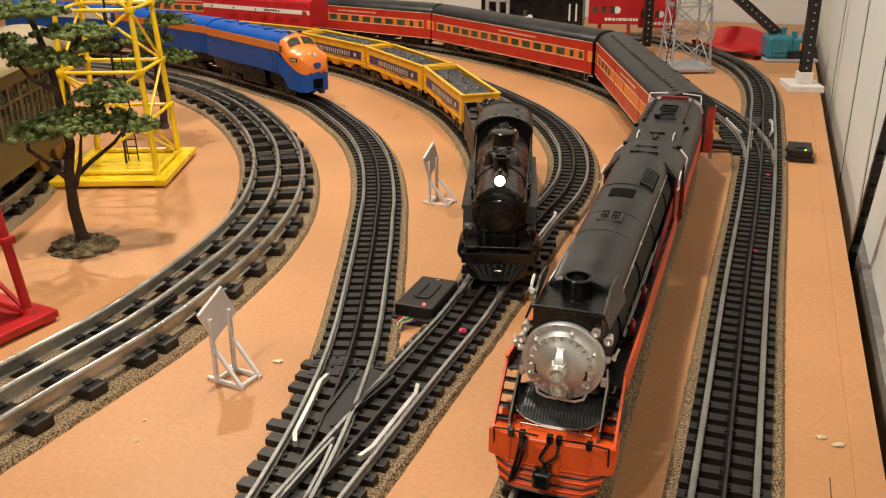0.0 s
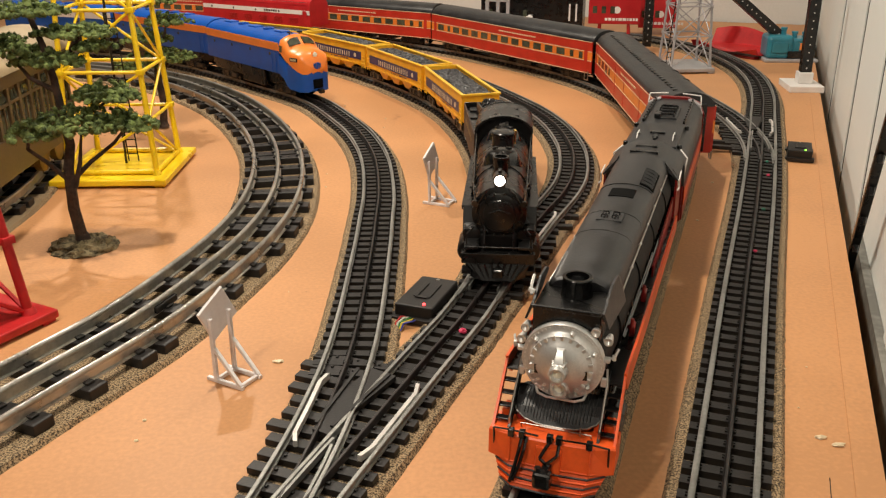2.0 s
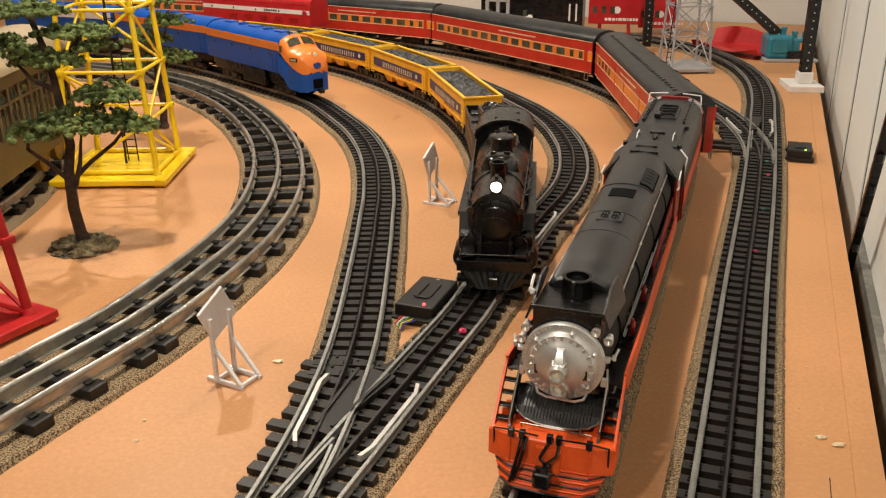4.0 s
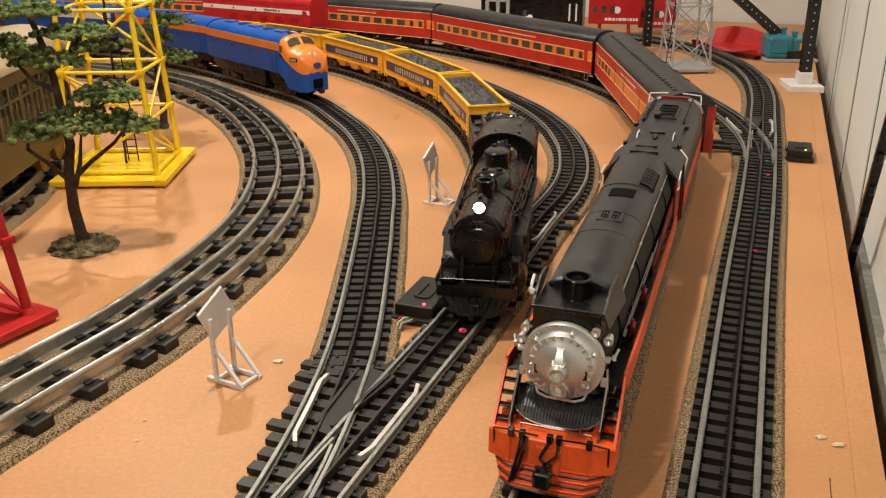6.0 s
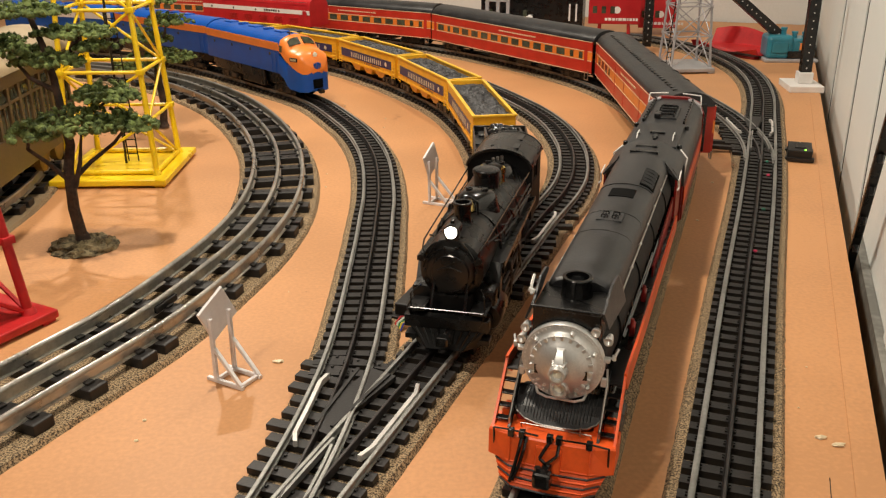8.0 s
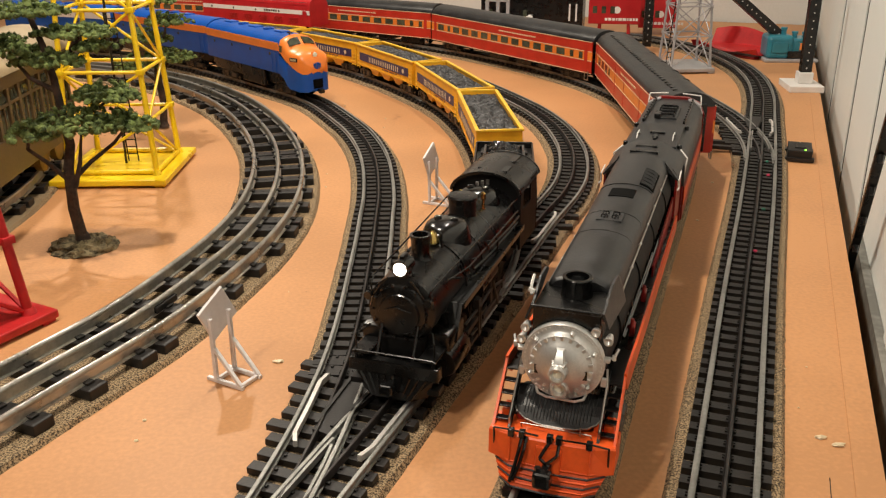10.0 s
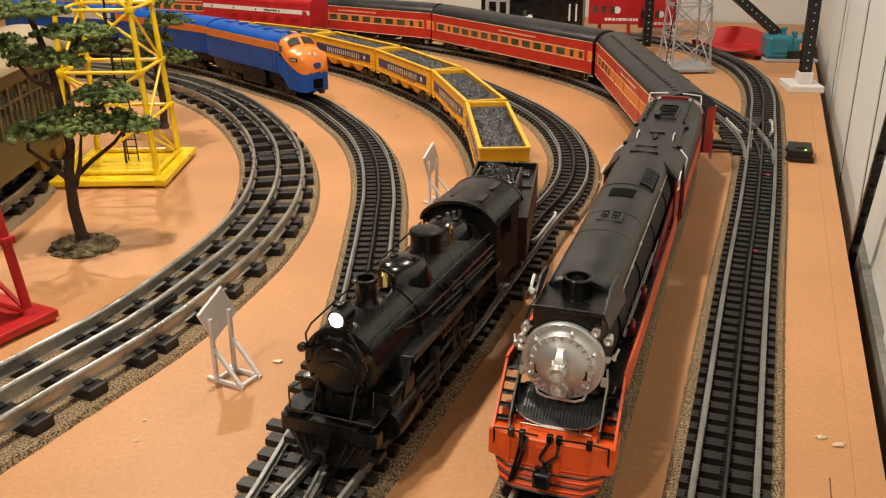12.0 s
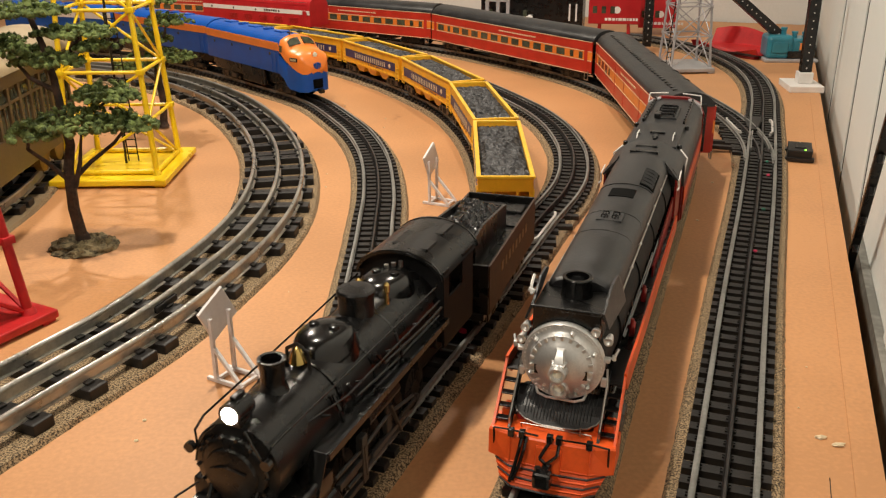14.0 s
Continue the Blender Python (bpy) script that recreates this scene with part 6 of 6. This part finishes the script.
def girder_post(m, h, label, base):
    g = thing("girder_post", label, "girder", "black girders")
    bm = bmesh.new()
    for y in (-6.5, 6.5):
        box(bm, -9, 9, y - 0.8, y + 0.8, 12, h, 0.3)
    box(bm, -8.4, -6.6, -6, 6, 12, h, 0.2)
    box(bm, 6.6, 8.4, -6, 6, 12, h, 0.2)
    part("girder", bm, BLACK, g, "black perforated girder")
    for z in range(24, int(h), 13):
        bm = bmesh.new()
        turned(bm, [(-7.7, 0), (-7.6, 1.15), (-7.3, 1.15)], (0, 0.0, z), "Y", 10)
        part("hole", bm, WHITE, g, "pale girder hole")
    if base:
        bm = bmesh.new()
        box(bm, -30, 26, -34, 42, 0, 11, 1.2)
        part("base", bm, WHITE, g, "white block base")
        bm = bmesh.new()
        box(bm, -12, 12, -12, 12, 11, 30, 1.5)
        part("socket", bm, WHITE, g, "white socket block")
    g.matrix_basis = m
    return g


girder_post(mm(618, 1508, 0, 0, 0, -6), 240, "black perforated girder post in a white block base", True)
girder_post(mm(436, 1908, 0, 0, 0, -6), 220, "plain black girder post behind the coaches", False)
boom = girder_post(pose(0.700, 1.800, 0.030, 0, -52, 4), 210, "black perforated crane boom leaning over the red tray", False)

tm = thing("toy_motor", "teal cast-metal toy motor on a grey base plate", "motor")
bm = bmesh.new()
box(bm, -52, 52, -34, 34, 0, 7, 2)
part("base_plate", bm, TOWER_GREY, tm, "grey metal base plate")
bm = bmesh.new()
box(bm, -48, 2, -28, 28, 7, 52, 7)
box(bm, 0, 46, -26, 26, 7, 46, 4)
for k in range(4):
    box(bm, 4 + 9 * k, 8 + 9 * k, -27.5, -25.5, 26, 42, 0.5)
box(bm, -40, -8, -29.5, -27, 18, 40, 2)
part("casting", bm, TEAL, tm, "teal painted casting")
for x, h in ((-14, 66), (8, 58), (28, 57)):
    bm = bmesh.new()
    turned(bm, [(44, 5), (h - 5, 5), (h - 4, 6.5), (h, 6)], (x, -6, 0), "Z", 14)
    part("cap", bm, TEAL, tm, "round teal cap")
# black block on the casting, its colour standing in for a recess's shade
bm = bmesh.new()
box(bm, -8, 40, -30, -26, 8, 22, 1)
part("opening", bm, BLACK, tm, "black block painted as a shaded recess")
bm = bmesh.new()
box(bm, 14, 26, -27.6, -26.2, 24, 38, 0.3)
part("label_plate", bm, ORANGE, tm, "small orange label")
tm.matrix_basis = mm(695, 1796, 0, 0, 0, -4)

rt = thing("scoop_tray", "glossy red curved sheet-metal tray beside the track", "tray")
bm = bmesh.new()
rings = []
for f in np.linspace(0, 1, 19):
    x = -74 + 148 * f
    w = 32 + 9 * math.sin(f * math.pi)
    z = 7 + 4 * math.sin(f * 2.6)
    back = 30 + 5 * math.sin(f * 5.2)
    front = 7 + 7 * math.sin(f * 6.0 + 1.0)
    rings.append([(x, -w, z + front), (x, -w + 7, z + 2), (x, -6, z), (x, w - 12, z + 3), (x, w - 2, z + back), (x, w, z + back), (x, w - 9, z + 1), (x, -6, z - 2.5), (x, -w + 5, z), (x, -w - 2, z + front)])
loft(bm, rings)
part("tray", bm, TOWER_RED, rt, smooth=True)
bm = bmesh.new()
box(bm, -66, 66, -26, 26, 0, 4.5, 1)
part("base", bm, DAY_RED, rt)
rt.matrix_basis = mm(616, 1880, 0, 0, 0, -58) @ Matrix.Diagonal((1.15, 1.2, 1.1, 1))


def make_caboose(m, name, label, material, L, z0, z1, legs):
    c = thing(name, label, "rail car")
    bm = bmesh.new()
    box(bm, -L / 2, L / 2, -26, 26, z0, z1, 1.2)
    part("body", bm, material, c)
    if material is not BLACK:
        bm = bmesh.new()
        turned(bm, [(-26.6, 0), (-26.6, 8), (-26.2, 8)], (6, 0, z0 + 32), "Y", 18)
        part("emblem", bm, WHITE, c, "round white emblem")
    bm = bmesh.new()
    x = -L * 0.18
    for w in (6, 7, 7, 3, 8, 8, 3, 6, 4, 5):
        box(bm, x, x + w, -26.5, -26.1, z0 + 8, z0 + 14)
        x += w + 2.0
    part("lettering", bm, WHITE, c, "white lettering as plain bars")
    for k in range(3):
        bm = bmesh.new()
        box(bm, -L * 0.42 + k * L * 0.17, -L * 0.42 + k * L * 0.17 + 10, -26.8, -26.1, z0 + 24, z0 + 40, 0.2)
        part("window", bm, WINDOW, c, "dark window")
    bm = bmesh.new()
    box(bm, -L / 2 - 4, L / 2 + 4, -29, 29, z1, z1 + 4, 1.5)
    part("roof", bm, BLACK, c, "dark roof")
    for x in (-L * 0.3, L * 0.3):
        for y in (-20, 20):
            bm = bmesh.new()
            rod(bm, (x, y, 0), (x * 0.92, y * 0.9, z0 + 2), 4.2, 3.6, seg=10)
            part("leg", bm, legs, c)
    c.matrix_basis = m
    return c


make_caboose(mm(404, 2118, 0, 0, 0, -12), "red_cabin", "bright red lettered cabin car standing on red legs", mat("bright_red_paint", (0.42, 0.010, 0.015), 0.35, vary=0.08, bump=0.05), 118, 34, 110, TOWER_RED)
make_caboose(mm(520, 2180, 0, 0, 0, -12), "red_cabin", "dark red plain cabin car on short legs", DIESEL_RED, 90, 16, 110, BLACK)
nw = make_caboose(mm(225, 2235, 0, 0, 0, -16), "black_tender_car", "black steam tender car with white lettering bars", BLACK, 250, 14, 84, BLACK)
for x in (92, 108):
    bm = bmesh.new()
    box(bm, x, x + 4, -28, -26.5, 30, 70, 0.3)
    part("grab_rail", bm, WHITE, nw, "white grab rail")
bm = bmesh.new()
rng = random.Random(5)
for k in range(60):
    blob(bm, (rng.uniform(-60, 60), rng.uniform(-8, 8), 6 + 40 * rng.random()), rng.uniform(6, 11), (1, 1, 0.8), 0.5, 1, k)
lint = part("cotton_smoke", bm, WHITE)
tagged(lint, "pale lumpy cotton wadding behind the coaches", "cotton", "", "")
lint.matrix_basis = mm(150, 2150, 0, 0, 0, -16)

gr = thing("water_tank_frame", "grey posts of a small trackside frame", "frame")
for x in (-26, 0, 24):
    bm = bmesh.new()
    box(bm, x - 4, x + 4, -4, 4, 0, 120, 0.8)
    part("post", bm, TOWER_GREY, gr)
bm = bmesh.new()
box(bm, -30, 28, -4, 4, 78, 84, 0.6)
part("cross_bar", bm, TOWER_GREY, gr)
gr.matrix_basis = mm(135, 2170, 0, 0, 0, -14)

# wall seams, foundation and a slanting black pole beside the table
for u, half, gap in ((1045, 17, 1.2), (1300, 2.5, 2.2), (1700, 2.5, 2.0), (700, 17, 1.2)):
    slab_uv("trim", u - half, u + half, 115.8, 118, -900, 1200, WALL, label="pale cover strip on the panelled wall", category="trim")
    slab_uv("trim", u - half - gap, u - half - 0.2, 117.2, 118, -900, 1200, BLACK, label="thin dark gap beside the cover strip", category="trim")
slab_uv("wall_foundation", -2600, 960, 110, 117.5, -900, -22, CONCRETE, label="rough grey concrete foundation below the wall", category="wall")
bm = bmesh.new()
box(bm, -4, 4, -4, 4, -420, 230, 0.8)
pole = part("pole_shaft", bm, BLACK)
pole_thing = thing("support_pole", "slanting black metal pole with bolts beside the table", "pole")
pole.parent = pole_thing
for k in range(5):
    bm = bmesh.new()
    rod(bm, (-4, 0, -30 + 40 * k), (-10, 0, -34 + 40 * k), 3.0, 2.4, seg=8)
    part("bolt", bm, BLACK, pole_thing, "black bolt head")
pu, pv = 872, 101
pole_thing.matrix_basis = Matrix.Translation(((U.x * pu + V.x * pv) / 1000, (U.y * pu + V.y * pv) / 1000, -0.005)) @ Matrix.Rotation(math.atan2(U.y, U.x), 4, "Z") @ Matrix.Rotation(radians(-30), 4, "Y")

# table edge board and seams
slab_uv("table_edge", 120, 2490, 76, 92.5, -60, 0.8, BOARD, label="tan painted edge board of the layout", category="trim")
slab_uv("table_seam", 330, 470, 62.8, 63.3, 0, 0.15, BLACK, label="thin dark crack in the painted board", category="crack")

# crumbs and chips on the board
rng = random.Random(11)
chips = thing("paint_chip", "small pale paint chips scattered on the board", "debris", "", "stuff")
bm = bmesh.new()
for k in range(60):
    x, y = rng.uniform(-260, 420), rng.uniform(420, 1500)
    p = np.array((x, y))
    if min(l.near(p)[1] for l in (LINE_A, LINE_B, LINE_C, LINE_D, LINE_E, LINE_F, LINE_G)) < 38 or 0.94 * x - 0.342 * y > 80:
        continue
    blob(bm, (x, y, 0.5), rng.uniform(0.5, 1.4), (1.4, 1, 0.6), 0.5, 1, k)
part("chip", bm, CREAM, chips)
bm = bmesh.new()
for p in ((231, 460), (238, 452), (-119, 560), (236, 545), (225, 640)):
    blob(bm, (p[0], p[1], 0.8), 2.4, (1.6, 0.8, 0.5), 0.6, 2, p[0])
part("chip", bm, CREAM, chips, "pale wood chips")
for (y, off, material, lab) in ((745, 4, PINK, "small pink plastic scrap"), (860, 7, GREEN, "small green plastic scrap"), (980, 9, PINK, "small pink plastic scrap"), (1035, 7, GREEN, "small green plastic scrap")):
    p = LINE_F.side(s_at(LINE_F, y), -off)
    bm = bmesh.new()
    blob(bm, (p[0], p[1], 9.8), 1.8, (1.2, 1, 0.8), 0.6, 2, y)
    ob = part("plastic_scrap", bm, material)
    tagged(ob, lab + " lying between the rails", "scrap", "plastic scraps")
p = LINE_C.side(s_at(LINE_C, 590), -8)
bm = bmesh.new()
blob(bm, (p[0], p[1], 10.6), 2.4, (1.3, 1, 0.8), 0.6, 2, 3)
tagged(part("plastic_scrap", bm, PINK), "small red plastic scrap lying between the rails", "scrap", "plastic scraps")


# ---- the run: arc length of the engine's headlight along the coal line, by the second ----
RUN = [(0.0, 502.8), (3.1, 502.8), (3.4, 500.4), (4.0, 486.0), (4.7, 467.5), (5.5, 447.0), (6.0, 435.1), (6.5, 422.8), (7.0, 409.6), (7.5, 395.4), (8.0, 379.8), (8.7, 356.4), (9.6, 324.2), (10.5, 290.3), (11.0, 271.4), (11.5, 252.4), (12.0, 233.4), (12.5, 213.6), (13.0, 191.2), (13.5, 163.6), (14.0, 132.0)]


def run_at(t):
    """Monotone smooth interpolation of RUN."""
    x = np.array([r[0] for r in RUN])
    y = np.array([r[1] for r in RUN], float)
    h, d = np.diff(x), np.diff(y) / np.diff(x)
    m = np.zeros(len(x))
    m[-1] = d[-1]
    for i in range(1, len(x) - 1):
        if d[i - 1] * d[i] > 0:
            w1, w2 = 2 * h[i] + h[i - 1], h[i] + 2 * h[i - 1]
            m[i] = (w1 + w2) / (w1 / d[i - 1] + w2 / d[i])
    i = int(np.clip(np.searchsorted(x, t, side="right") - 1, 0, len(h) - 1))
    u = (t - x[i]) / h[i]
    return float((2 * u ** 3 - 3 * u ** 2 + 1) * y[i] + (u ** 3 - 2 * u ** 2 + u) * h[i] * m[i] + (-2 * u ** 3 + 3 * u ** 2) * y[i + 1] + (u ** 3 - u ** 2) * h[i] * m[i + 1])


def motions():
    times = [0.0, 3.0] + [round(3.1 + 0.1 * k, 1) for k in range(110)]
    runs = [(t, run_at(t)) for t in times]
    walk(engine, [(t, on_line(LINE_C, s, -64, -196)) for t, s in runs])
    walk(tender, [(t, on_line(LINE_C, s + 256, -38, -120)) for t, s in runs])
    for k, (h, wheels) in enumerate(hoppers):
        walk(h, [(t, on_line(LINE_C, s + 472 + k * (HOPPER_LEN + 10), -30, -HOPPER_LEN + 30)) for t, s in runs])

    def roll(wheel, r):
        x, z = wheel.location.x * 1000, wheel.location.z * 1000
        walk(wheel, [(t, mm(x, 0, z, 0, math.degrees((504 - s) / r), 0)) for t, s in runs])

    for w in drivers:
        roll(w, 14.5)
    for w in pony:
        roll(w, 8.5)
    for w in tender_wheels:
        roll(w, 8.0)
    for h, wheels in hoppers[:4]:
        for w in wheels:
            roll(w, 8.0)
    for rod_ob, side in side_rods:
        rows = []
        for t, s in runs:
            a = (504 - s) / 14.5
            rows.append((t, mm(-108 + 6.5 * math.cos(a + side), side * 20.5, 14.5 - 6.5 * math.sin(a + side))))
        walk(rod_ob, rows)


motions()
